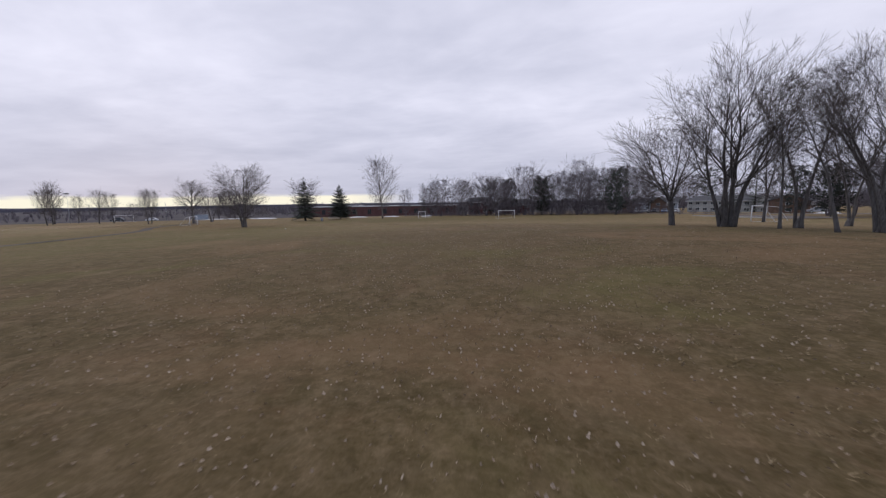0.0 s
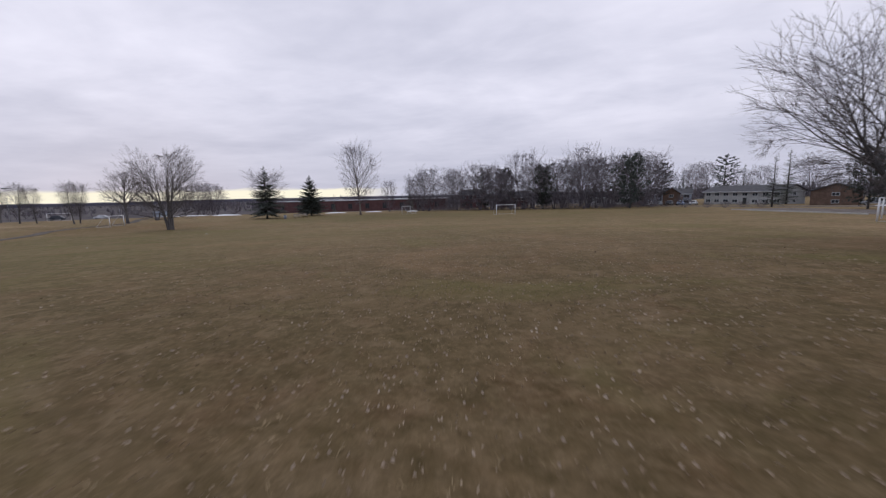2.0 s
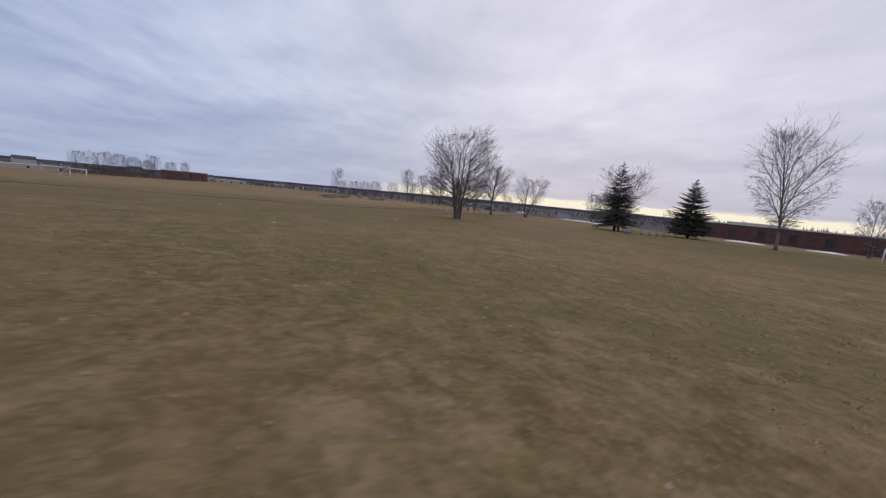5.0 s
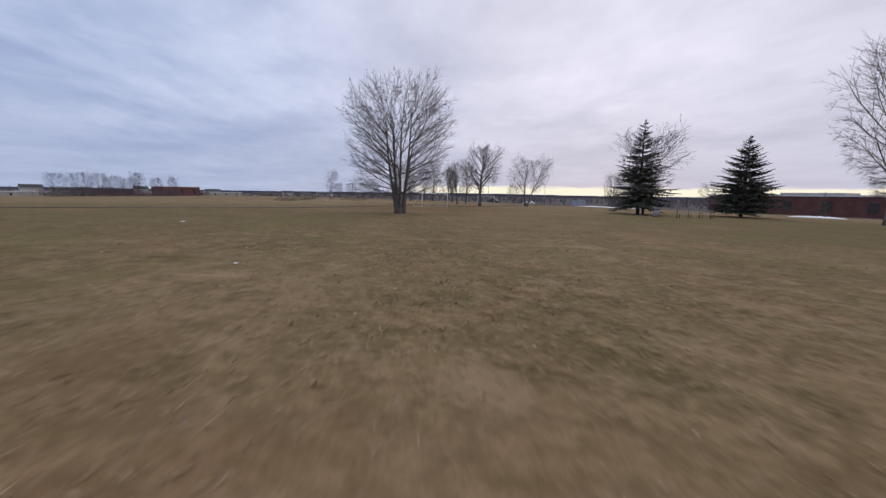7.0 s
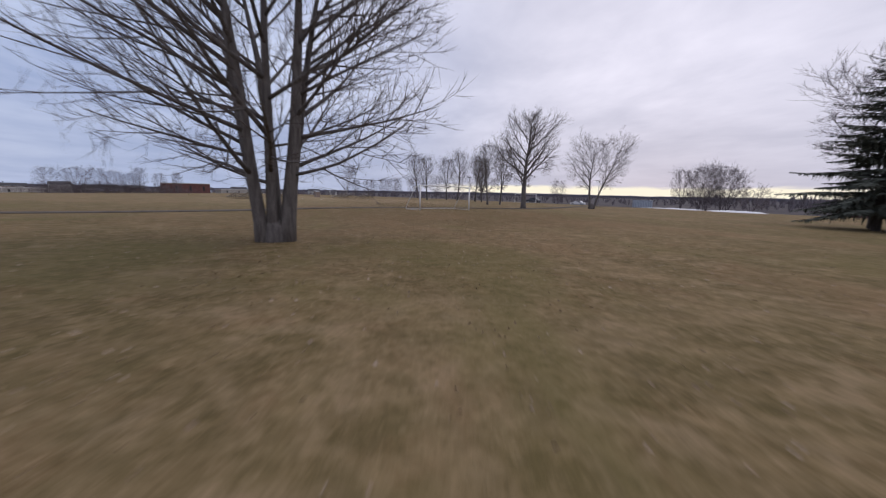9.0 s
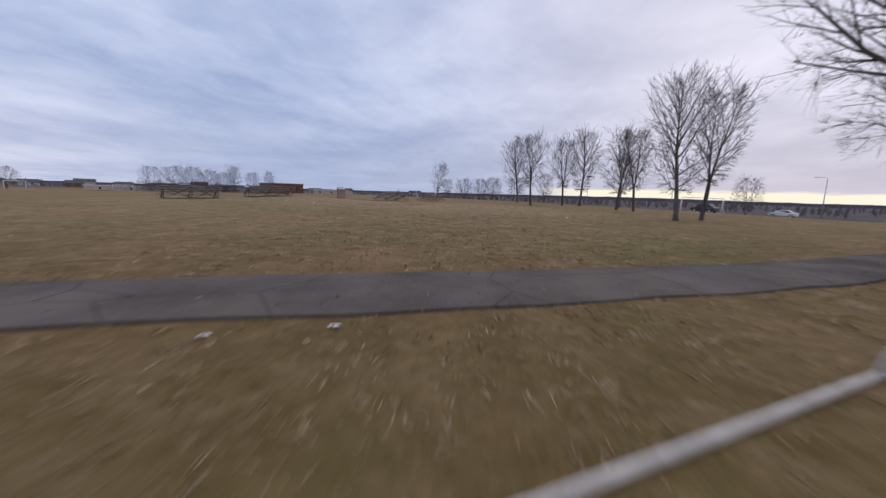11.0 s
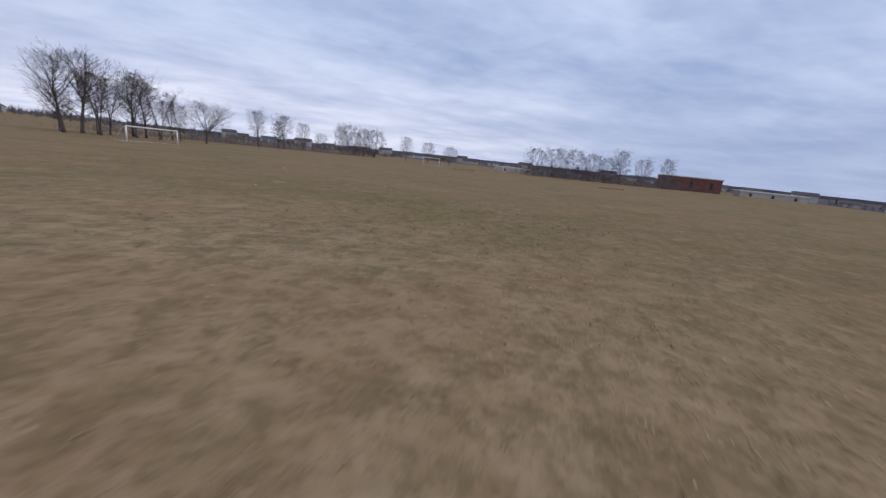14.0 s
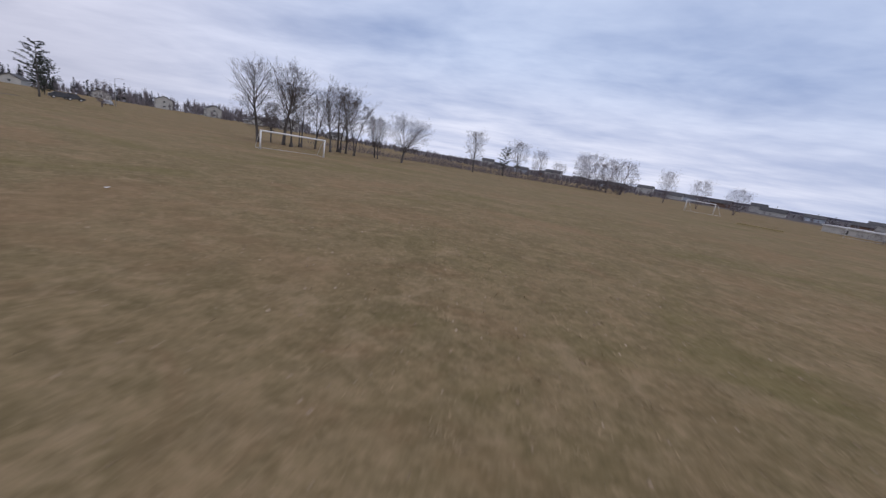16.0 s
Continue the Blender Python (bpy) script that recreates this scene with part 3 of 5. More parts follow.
            ang = radians((low + (top - low) * min(max(g, 0), 1) ** 0.8) * rng.uniform(0.85, 1.15))
            reach = room(g + 0.10, math.atan2(h.y, h.x)) - axis.dot(h)
            L = min(max(reach / math.sin(ang), 0.07 * H), 0.5 * H, max((1.03 - p.z / H) * H / max(math.cos(ang), 0.3), 0.07 * H)) * rng.uniform(0.8, 1.08)
            o = h * math.sin(ang) + Vector((0, 0, math.cos(ang)))
            q = shoot(p, o, L, 7, wob, lift, 0.05)
            r1 = max(thin * 1.6, min(rr * (1 - f ** 0.85 * 0.93) * 0.62, L * stout))
            draw(q, r1, max(thin, r1 * 0.22), 1)
            branch(q, r1, 1, L)
            twig_out(q, n4, H * 0.05)
        top_pts = [tip(pts, t)[0] for t in (0.72, 0.8, 0.88, 0.94, 0.999)]
        branch(top_pts, rr * 0.3, 1, H * 0.22, 0.0)
    # fine twigs grow from the nearest wood into what room is left
    wood_at = np.array([tuple(p) for p in joints])
    for _ in range(fill):
        g, az = rng.uniform(0.0, 1.0) ** 0.85, rng.uniform(0, 6.28)
        q = room(g, az) * math.sqrt(rng.uniform(0.12, 1.0))
        z = H * (base + (1 - base) * g)
        p = Vector((q * math.cos(az) + lean[0] * z, q * math.sin(az) + lean[1] * z, z)) + gale * z * 0.12
        gap = wood_at - np.array(p)
        cost = np.sqrt((gap ** 2).sum(1)) + 0.7 * np.maximum(gap[:, 2] + 0.01 * H, 0)
        a = Vector(wood_at[int(cost.argmin())])
        way = p - a
        if way.length < 0.02 * H:
            continue
        b = a + way * min(1.0, 0.13 * H / way.length)
        m = a.lerp(b, 0.5) + Vector((0, 0, -0.04 * way.length))
        crown.spike(a, b, thin * (1.45 if far else 0.85), True)
        for _ in range(2):
            o = way.normalized() + Vector((rng.gauss(0, 0.45), rng.gauss(0, 0.45), rng.gauss(0.2, 0.3)))
            crown.spike(m, m + o.normalized() * H * rng.uniform(0.025, 0.05), thin * (1.3 if far else 0.75), True)
    if stems > 1 and fork == 0 and ring < 1.4:
        wood.tube([(0, 0, -0.3), (0, 0, 0.15), (0, 0, 0.55), (0, 0, 0.9)], [r * (ring + 1.1), r * (ring + 0.65), r * (ring + 0.25), r * ring * 0.5], 12)
    high = max(v[2] for v in crown.v)
    for b in (wood, crown):
        b.v = [(x * H / high, y * H / high, z * H / high) for x, y, z in b.v]
    return wood, crown


TREES = {}


def tree_kind(key, bark, twig, **kw):
    wood, crown = bare_tree_meshes(**kw)
    TREES[key] = (wood.mesh("trunk", bark, True), crown.mesh("crown", twig, False), kw["H"])


def plant(key, x, y, h, label, turn=0.0, name="bare_tree", category="tree", group="", sink=0.05, wide=1.0):
    tr, cr, H = TREES[key]
    s = h / H
    ob = thing(name, label, category, Matrix.LocRotScale((x, y, land(x, y) - sink), Euler((0, 0, radians(turn))), (s * wide, s * wide, s)), group)
    part("trunk", tr, None, ob)
    part("crown", cr, None, ob)
    return ob


tree_kind("spreading", M_BARK, M_TWIG, seed=3, H=9.0, R=5.0, r=0.22, base=0.20, peak=0.45, stems=4, fork=0.26, splay=24, low=62, top=26, n1=40, n2=8, n3=5, n4=2, lift=0.03, wind=(-0.22, 0.0), thin=0.0065, fill=2200)
tree_kind("manystem", M_BARK, M_TWIG, seed=8, H=14.0, R=5.6, r=0.24, base=0.24, peak=0.62, stems=6, splay=13, low=48, top=24, n1=54, n2=8, n3=5, n4=2, lift=0.06, thin=0.0075, wob=0.07, ring=1.3, fill=2200)
tree_kind("twinstem", M_BARK, M_TWIG, seed=12, H=13.0, R=3.0, r=0.19, base=0.34, peak=0.5, stems=2, splay=4, low=52, top=26, n1=38, n2=6, n3=3, n4=2, lift=0.05, thin=0.009, wob=0.07, ring=1.1, fill=1400)
tree_kind("crooked", M_BARK, M_TWIG, seed=17, H=8.0, R=2.4, r=0.14, base=0.36, peak=0.5, stems=1, low=62, top=30, n1=22, n2=7, n3=4, n4=2, lean=(0.10, 0.05), thin=0.0055, wob=0.13, fill=700)
tree_kind("slender", M_BARK, M_TWIG, seed=19, H=10.0, R=2.4, r=0.13, base=0.38, peak=0.5, stems=1, low=52, top=26, n1=24, n2=7, n3=4, n4=2, thin=0.0055, wob=0.08, fill=700)
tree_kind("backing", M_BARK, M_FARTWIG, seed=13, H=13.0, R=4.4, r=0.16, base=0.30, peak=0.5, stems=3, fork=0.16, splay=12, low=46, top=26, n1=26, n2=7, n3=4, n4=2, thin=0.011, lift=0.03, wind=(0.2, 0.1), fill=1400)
tree_kind("fan", M_BARK, M_TWIG, seed=21, H=13.5, R=5.9, r=0.25, base=0.13, peak=0.5, full=0.8, outward=1.3, stems=6, splay=9, low=76, top=36, n1=88, n2=7, n3=4, n4=3, lift=0.022, thin=0.0085, wob=0.04, lump=0.08, ring=1.25, height=(0.91, 1.0), fill=2600)
tree_kind("windswept", M_BARK, M_TWIG, seed=29, H=11.5, R=5.6, r=0.38, base=0.22, peak=0.5, full=0.7, stems=1, low=60, top=34, n1=24, n2=10, n3=6, n4=2, lift=0.03, wind=(0.10, 0.25), thin=0.0075, wob=0.08, stout=0.024, fill=2000)
tree_kind("forked", M_BARK, M_TWIG, seed=31, H=10.5, R=4.8, r=0.23, base=0.26, peak=0.5, full=0.6, stems=2, splay=11, low=60, top=30, n1=34, n2=8, n3=5, n4=2, wind=(0.1, 0.2), thin=0.0075, lift=0.03, wob=0.075, stout=0.018, fill=2000)
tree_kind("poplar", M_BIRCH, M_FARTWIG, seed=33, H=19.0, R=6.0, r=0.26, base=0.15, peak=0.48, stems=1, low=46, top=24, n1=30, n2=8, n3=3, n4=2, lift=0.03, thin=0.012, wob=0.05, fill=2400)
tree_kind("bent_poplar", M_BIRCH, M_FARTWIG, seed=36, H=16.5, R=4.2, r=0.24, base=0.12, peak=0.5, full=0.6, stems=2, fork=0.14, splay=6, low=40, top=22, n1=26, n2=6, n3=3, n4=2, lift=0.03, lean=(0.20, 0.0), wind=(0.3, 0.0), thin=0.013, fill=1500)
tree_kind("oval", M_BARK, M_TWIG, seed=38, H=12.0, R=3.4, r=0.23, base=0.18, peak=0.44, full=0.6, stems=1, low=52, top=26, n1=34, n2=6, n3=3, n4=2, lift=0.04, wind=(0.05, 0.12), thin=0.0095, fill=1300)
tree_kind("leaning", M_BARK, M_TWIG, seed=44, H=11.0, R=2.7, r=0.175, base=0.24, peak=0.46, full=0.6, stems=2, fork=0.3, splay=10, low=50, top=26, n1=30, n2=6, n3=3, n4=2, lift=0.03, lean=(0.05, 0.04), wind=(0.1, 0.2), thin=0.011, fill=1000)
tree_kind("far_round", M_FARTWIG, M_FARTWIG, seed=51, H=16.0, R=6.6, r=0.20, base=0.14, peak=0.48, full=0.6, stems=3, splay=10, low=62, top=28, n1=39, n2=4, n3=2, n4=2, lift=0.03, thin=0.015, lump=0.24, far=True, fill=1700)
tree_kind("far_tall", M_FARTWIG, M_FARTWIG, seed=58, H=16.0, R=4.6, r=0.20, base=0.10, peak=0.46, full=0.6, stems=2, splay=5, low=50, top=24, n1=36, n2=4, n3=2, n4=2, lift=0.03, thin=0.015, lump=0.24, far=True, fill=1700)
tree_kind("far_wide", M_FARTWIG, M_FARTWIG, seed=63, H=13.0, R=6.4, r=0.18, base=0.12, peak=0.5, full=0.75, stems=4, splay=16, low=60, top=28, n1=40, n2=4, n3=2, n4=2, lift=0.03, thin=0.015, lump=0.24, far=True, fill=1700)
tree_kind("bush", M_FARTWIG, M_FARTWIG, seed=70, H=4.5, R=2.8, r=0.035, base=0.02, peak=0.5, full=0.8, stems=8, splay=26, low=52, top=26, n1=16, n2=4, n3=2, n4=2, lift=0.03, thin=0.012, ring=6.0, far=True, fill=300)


# ---------- conifers ----------
def spruce_meshes(seed, H, R, whorls=24, per=8, bare=0.1, droop=0.35, loose=0.0, gap=0.15):
    """Trunk mesh and crown mesh of a spruce: tiers of boughs, each a flat spray of hanging needle twigs."""
    rng = random.Random(seed)
    wood, crown = Build(), Build()
    wood.tube([(0, 0, -0.3), (0, 0, H * 0.5), (0, 0, H)], [H * 0.018, H * 0.010, 0.008], 8)
    for w in range(whorls):
        f = min(max((w + rng.uniform(-0.35, 0.35)) / whorls, 0.0), 0.985)
        reach = R * (1 - f) ** 0.80 * (0.82 if f < 0.06 else 1.0) + 0.05
        for k in range(max(4, round(per * (1 - 0.35 * f)))):
            if rng.random() < loose:
                continue
            az = 2 * math.pi * (k + rng.uniform(-0.4, 0.4)) / per + w * 1.9
            L = reach * rng.uniform(0.62, 1.10)
            z = H * (bare + (1 - bare) * f) + rng.uniform(-0.5, 0.5) * H / whorls
            d = Vector((math.cos(az), math.sin(az), 0.55 * f + 0.10))
            pts = along(Vector((0, 0, z)), d, L, 5, rng, 0.05, -droop * 0.20 * (1 - 0.8 * f))
            pts[-1].z += 0.07 * L
            pts[-2].z += 0.02 * L
            wood.tube(pts, [0.022 * (1 - j / 6) + 0.004 for j in range(6)], 3, False)
            side = Vector((-math.sin(az), math.cos(az), 0))
            m = max(4, int(L / gap))
            for j in range(m):
                t = 0.10 + 0.89 * (j + rng.random()) / m
                p, dd = tip(pts, min(t, 0.995))
                for sg in (-1, 1):
                    sl = (0.30 * L * (1 - t) + 0.10 + 0.05 * (1 - f)) * rng.uniform(0.6, 1.25)
                    o = (side * sg * rng.uniform(0.5, 1.0) + dd * rng.uniform(0.5, 0.9) + Vector((0, 0, -rng.uniform(0.05, 0.45)))).normalized()
                    e = p + o * sl
                    wd = o.cross(Vector((rng.uniform(-0.5, 0.5), rng.uniform(-0.5, 0.5), 1))).normalized() * (0.05 + 0.06 * sl)
                    crown.quad(p - wd * 0.5, p + o * sl * 0.55 - wd, e, p + o * sl * 0.5 + wd)
                    h = p.lerp(e, rng.uniform(0.3, 0.8))
                    g = h + (o * 0.35 + Vector((rng.uniform(-0.2, 0.2), rng.uniform(-0.2, 0.2), -0.9))) * sl * rng.uniform(0.25, 0.6)
                    crown.quad(h - wd * 0.5, h + wd * 0.5, g)
    return wood, crown


def pine_meshes(seed, H, R, limbs=40, bare=0.3, tuft=0.42, flat=0.5):
    rng = random.Random(seed)
    wood, crown = Build(), Build()
    wood.tube(along(Vector((0, 0, -0.3)), Vector((0, 0, 1)), H, 8, rng, 0.02, 0.05), [H * 0.017 * (1 - j / 9.5) for j in range(9)], 8)
    for k in range(limbs):
        f = (k + rng.random()) / limbs
        z = H * (bare + (0.97 - bare) * f)
        az = k * 2.399 + rng.uniform(-0.4, 0.4)
        L = R * (0.55 + 0.75 * math.sin(math.pi * min(0.15 + f * 0.85, 1.0))) * rng.uniform(0.6, 1.1)
        pts = along(Vector((0, 0, z)), Vector((math.cos(az), math.sin(az), 0.25)), L, 4, rng, 0.08, 0.03)
        wood.tube(pts, [0.05 * (1 - j / 5) + 0.008 for j in range(5)], 4, False)
        for s in range(18):
            p, d = tip(pts, rng.uniform(0.3, 0.999))
            p = p + Vector((rng.gauss(0, 0.35), rng.gauss(0, 0.35), rng.gauss(0.1, 0.3 * flat))) * (L * 0.28)
            for q in range(9):
                e = Vector((rng.gauss(0, 1), rng.gauss(0, 1), rng.gauss(0.35, 0.7))).normalized() * tuft * rng.uniform(0.6, 1.2)
                sd = e.cross(Vector((rng.random(), rng.random(), 1))).normalized() * tuft * 0.2
                crown.quad(p - sd * 0.4, p + e * 0.6 - sd, p + e, p + e * 0.5 + sd)
    return wood, crown


def conifer_kind(key, bark, needles, fn, **kw):
    wood, crown = fn(**kw)
    TREES[key] = (wood.mesh("trunk", bark, True), crown.mesh("crown", needles, False), kw["H"])


conifer_kind("spruce", M_BARK, M_NEEDLE, spruce_meshes, seed=2, H=11.0, R=4.8, whorls=27, per=13, droop=0.40, bare=0.09, gap=0.11)
conifer_kind("open_spruce", M_BARK, M_NEEDLE, spruce_meshes, seed=5, H=12.0, R=4.5, whorls=26, per=11, bare=0.10, loose=0.20, droop=0.55, gap=0.12)
conifer_kind("far_spruce", M_BARK, M_NEEDLE, spruce_meshes, seed=9, H=13.0, R=3.6, whorls=18, per=7, gap=0.3)
conifer_kind("far_pine", M_BARK, M_PINE, pine_meshes, seed=4, H=13.0, R=4.0, limbs=46, bare=0.07, tuft=0.44, flat=1.5)
conifer_kind("open_pine", M_BARK, M_PINE, pine_meshes, seed=7, H=15.0, R=3.4, limbs=34, bare=0.24, tuft=0.36, flat=0.22)

conifer_kind("high_pine", M_BARK, M_PINE, pine_meshes, seed=11, H=13.0, R=3.4, limbs=34, bare=0.42, tuft=0.3, flat=0.3)

# the clump that the flight starts beside
GROUP = "trees beside the start"
plant("spreading", 17.0, 33.1, 9.0, "bare spreading maple with a short trunk in the turf", 0, group=GROUP, wide=1.2)
plant("manystem", 19.6, 30.6, 12.2, "large bare maple of several trunks from one foot", 40, group=GROUP, wide=1.22)
plant("twinstem", 23.2, 29.4, 11.6, "tall bare twin-trunked tree among others", 100, group=GROUP)
plant("crooked", 22.0, 24.4, 8.2, "small bare tree with a crooked trunk", 60, group=GROUP)
plant("manystem", 24.4, 25.0, 11.2, "bare tree of several grey trunks beside the field", 170, group=GROUP)
plant("leaning", 33.6, 52.6, 12.0, "slim bare tree behind a football goal", 20, group=GROUP)
plant("twinstem", 30.5, 36.0, 11.5, "tall bare tree at the back of the clump", 250, group=GROUP)
plant("slender", 21.4, 28.1, 10.0, "slender bare tree between larger trunks", 300, group=GROUP)
plant("high_pine", 15.6, 8.2, 13.0, "dark pine with a high crown beside the start", 0, "pine_tree", group=GROUP)
plant("far_spruce", 56.6, 108.5, 11.0, "dark slender spruce before a terrace", 30, "spruce_tree", group="conifers in the belt")
for k, (x, y, h, key) in enumerate([(60.0, 83.0, 10, "far_wide"), (61.5, 79.5, 11, "far_round"), (61.5, 73.5, 10.5, "far_wide"), (68.0, 84.0, 12, "far_tall"), (66.0, 70.0, 10, "far_round"), (72.0, 76.0, 12, "far_wide"), (64.0, 60.0, 11, "far_wide")]):
    plant(key, x, y, h, "bare tree before the street", k * 53, group="trees before the street")
for k, (x, y, h) in enumerate([(55.5, 75.5, 8.5), (60.5, 68.5, 9.5), (66.0, 77.5, 10.0)]):
    plant("far_pine", x, y, h, "dark pine before the street", k * 77, "pine_tree", group="conifers in the belt")
plant("far_pine", 58.0, 88.0, 9.5, "dark pine behind the start trees", 130, "pine_tree", group="conifers in the belt")
# trees standing on the field
plant("fan", -48.3, 65.4, 13.4, "large bare maple with a fan of upright stems", 15)
plant("spruce", -52.3, 113.4, 11.0, "dark green spruce with tiered drooping branches", 30, "spruce_tree", wide=1.12, group="spruces on the field")
plant("open_spruce", -56.4, 99.9, 12.7, "dark thin-branched spruce in front of a bare tree", 80, "spruce_tree", wide=1.12, group="spruces on the field")
plant("backing", -58.3, 102.6, 13.4, "bare upright tree behind a spruce", 30, wide=1.35)
plant("poplar", -38.4, 114.7, 21.0, "tall pale bare poplar with steep branches", 0, wide=1.1)
plant("windswept", -80.9, 85.9, 12.9, "bare broad-crowned tree with a stout trunk by the footpath", 90, group="trees by the footpath", wide=0.95)
plant("forked", -87.8, 99.2, 12.2, "bare wind-shaped tree with a forked trunk", 50, group="trees by the footpath")
plant("oval", -96.1, 86.1, 10.4, "bare upright tree in a loose row", 210, group="row of field trees")
plant("leaning", -98.3, 88.9, 10.5, "thin dark bare tree that leans", 30, group="row of field trees")
plant("leaning", -123.7, 80.3, 11.0, "thin dark bare tree in a loose row", 200, group="row of field trees")
plant("oval", -137.0, 90.4, 14.2, "bare upright tree in a loose row", 70, group="row of field trees")
plant("leaning", -131.0, 86.2, 11.5, "slim bare tree beside a larger one", 310, group="row of field trees")
plant("oval", -149.5, 81.1, 14.0, "bare upright tree farther along the row", 200, group="row of field trees")
plant("leaning", -137.0, 97.0, 10.0, "bare tree in a loose row", 100, group="row of field trees")
plant("oval", -119.4, 90.4, 11.0, "bare tree in a loose row", 10, group="row of field trees")
plant("leaning", -113.5, 90.2, 10.0, "bare thin tree in a loose row", 250, group="row of field trees")
plant("far_round", -150.0, 126.0, 8.5, "small round bare tree by the fence", 40)
plant("bush", -118.0, 148.0, 7.0, "dense bare bush by the drive", 0, "bare_bush", "bush", wide=1.2)
for k, (x, y, h, key) in enumerate([(-158.5, 179.0, 17.0, "far_round"), (-158.0, 186.0, 18.5, "far_wide"), (-152.5, 183.5, 19.0, "far_round"), (-154.5, 192.0, 19.0, "far_wide"), (-150.0, 190.0, 17.5, "far_wide")]):
    plant(key, x, y, h, "dense bare tree in a thicket beyond the field", k * 71, group="thicket beyond the field", wide=0.8)
plant("far_round", -82.5, 144.0, 7.6, "small round bare tree between spruces", 110)
plant("bush", -97.0, 138.0, 6.0, "dense bare bush beside a spruce", 60, "bare_bush", "bush", wide=1.2)
plant("bent_poplar", -232.0, 55.0, 16.5, "leaning bare poplar behind a football goal", 90)
for x, y, h, k, a in [(-230, 67, 9.7, "far_wide", 0), (-238, 74, 10.5, "far_round", 40), (-230, 79, 11, "far_wide", 90), (-222, 88, 11, "far_round", 150), (-205, 96, 12, "far_tall", 20), (-228, 60, 9, "far_round", 200)]:
    plant(k, x, y, h, "bare tree in a distant row", a, group="distant western row")

# the tree belt north of the field
BELT = "tree belt north of the field"
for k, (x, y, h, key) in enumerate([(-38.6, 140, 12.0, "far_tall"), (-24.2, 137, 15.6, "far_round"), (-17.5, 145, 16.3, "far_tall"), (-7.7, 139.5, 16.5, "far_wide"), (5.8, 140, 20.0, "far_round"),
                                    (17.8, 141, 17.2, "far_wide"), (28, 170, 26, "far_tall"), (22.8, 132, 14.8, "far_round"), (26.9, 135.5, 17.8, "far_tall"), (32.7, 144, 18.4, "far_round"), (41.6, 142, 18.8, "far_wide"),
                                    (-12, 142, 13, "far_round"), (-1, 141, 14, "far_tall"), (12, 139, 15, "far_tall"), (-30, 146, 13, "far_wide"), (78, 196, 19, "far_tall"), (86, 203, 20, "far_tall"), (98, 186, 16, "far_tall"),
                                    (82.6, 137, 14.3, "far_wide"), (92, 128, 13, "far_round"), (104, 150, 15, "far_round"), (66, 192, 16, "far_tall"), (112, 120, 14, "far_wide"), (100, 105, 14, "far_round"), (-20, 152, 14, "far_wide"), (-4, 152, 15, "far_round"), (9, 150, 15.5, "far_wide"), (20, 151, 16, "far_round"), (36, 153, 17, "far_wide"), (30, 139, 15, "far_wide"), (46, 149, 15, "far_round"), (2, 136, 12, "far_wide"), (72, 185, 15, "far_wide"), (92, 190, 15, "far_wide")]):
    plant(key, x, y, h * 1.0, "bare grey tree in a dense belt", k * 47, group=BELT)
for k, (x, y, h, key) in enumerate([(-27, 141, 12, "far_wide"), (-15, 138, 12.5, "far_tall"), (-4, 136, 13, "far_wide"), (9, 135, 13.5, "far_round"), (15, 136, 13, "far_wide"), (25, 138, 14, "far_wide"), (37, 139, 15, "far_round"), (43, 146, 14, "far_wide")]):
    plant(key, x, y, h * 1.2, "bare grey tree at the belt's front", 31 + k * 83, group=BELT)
for x, y, h, key in [(-36.1, 156.5, 14, "far_spruce"), (-6.7, 145.6, 12.6, "far_pine"), (-0.1, 148, 13.3, "far_pine"), (11.7, 135.6, 12.7, "far_pine"), (33.4, 125.5, 13.6, "far_pine"), (50.6, 153.5, 13.8, "open_pine"),
                     (78.7, 174, 17.3, "open_pine"), (67, 179, 13.3, "far_spruce"), (74.1, 133, 14.6, "far_spruce"), (84, 172, 14, "far_spruce"), (-34, 151, 7, "far_spruce"), (118, 128, 15, "far_pine"), (96, 84, 13, "far_pine"), (106, 78, 14, "far_pine")]:
    plant(key, x, y, h, "dark green conifer in the tree belt", x * 7, "conifer", group="conifers in the belt")
for k in range(16):
    plant("bush", -34 + k * 5.2, 146 - 0.12 * k * k + (k % 3) * 2.0, 3.6 + (k * 7 % 5) * 0.4, "leafless undergrowth below the belt", k * 70, "bare_bush", "bush", "undergrowth", wide=1.3)
for k, (x, y) in enumerate([(46.5, 113.5), (49.0, 111.0), (51.0, 108.0), (53.5, 106.5)]):
    plant("bush", x, y, 1.7 + 0.2 * (k % 2), "low leafless hedge shrub before the terrace", k * 80, "hedge_shrub", "shrub", "hedge before the terrace", wide=1.5)


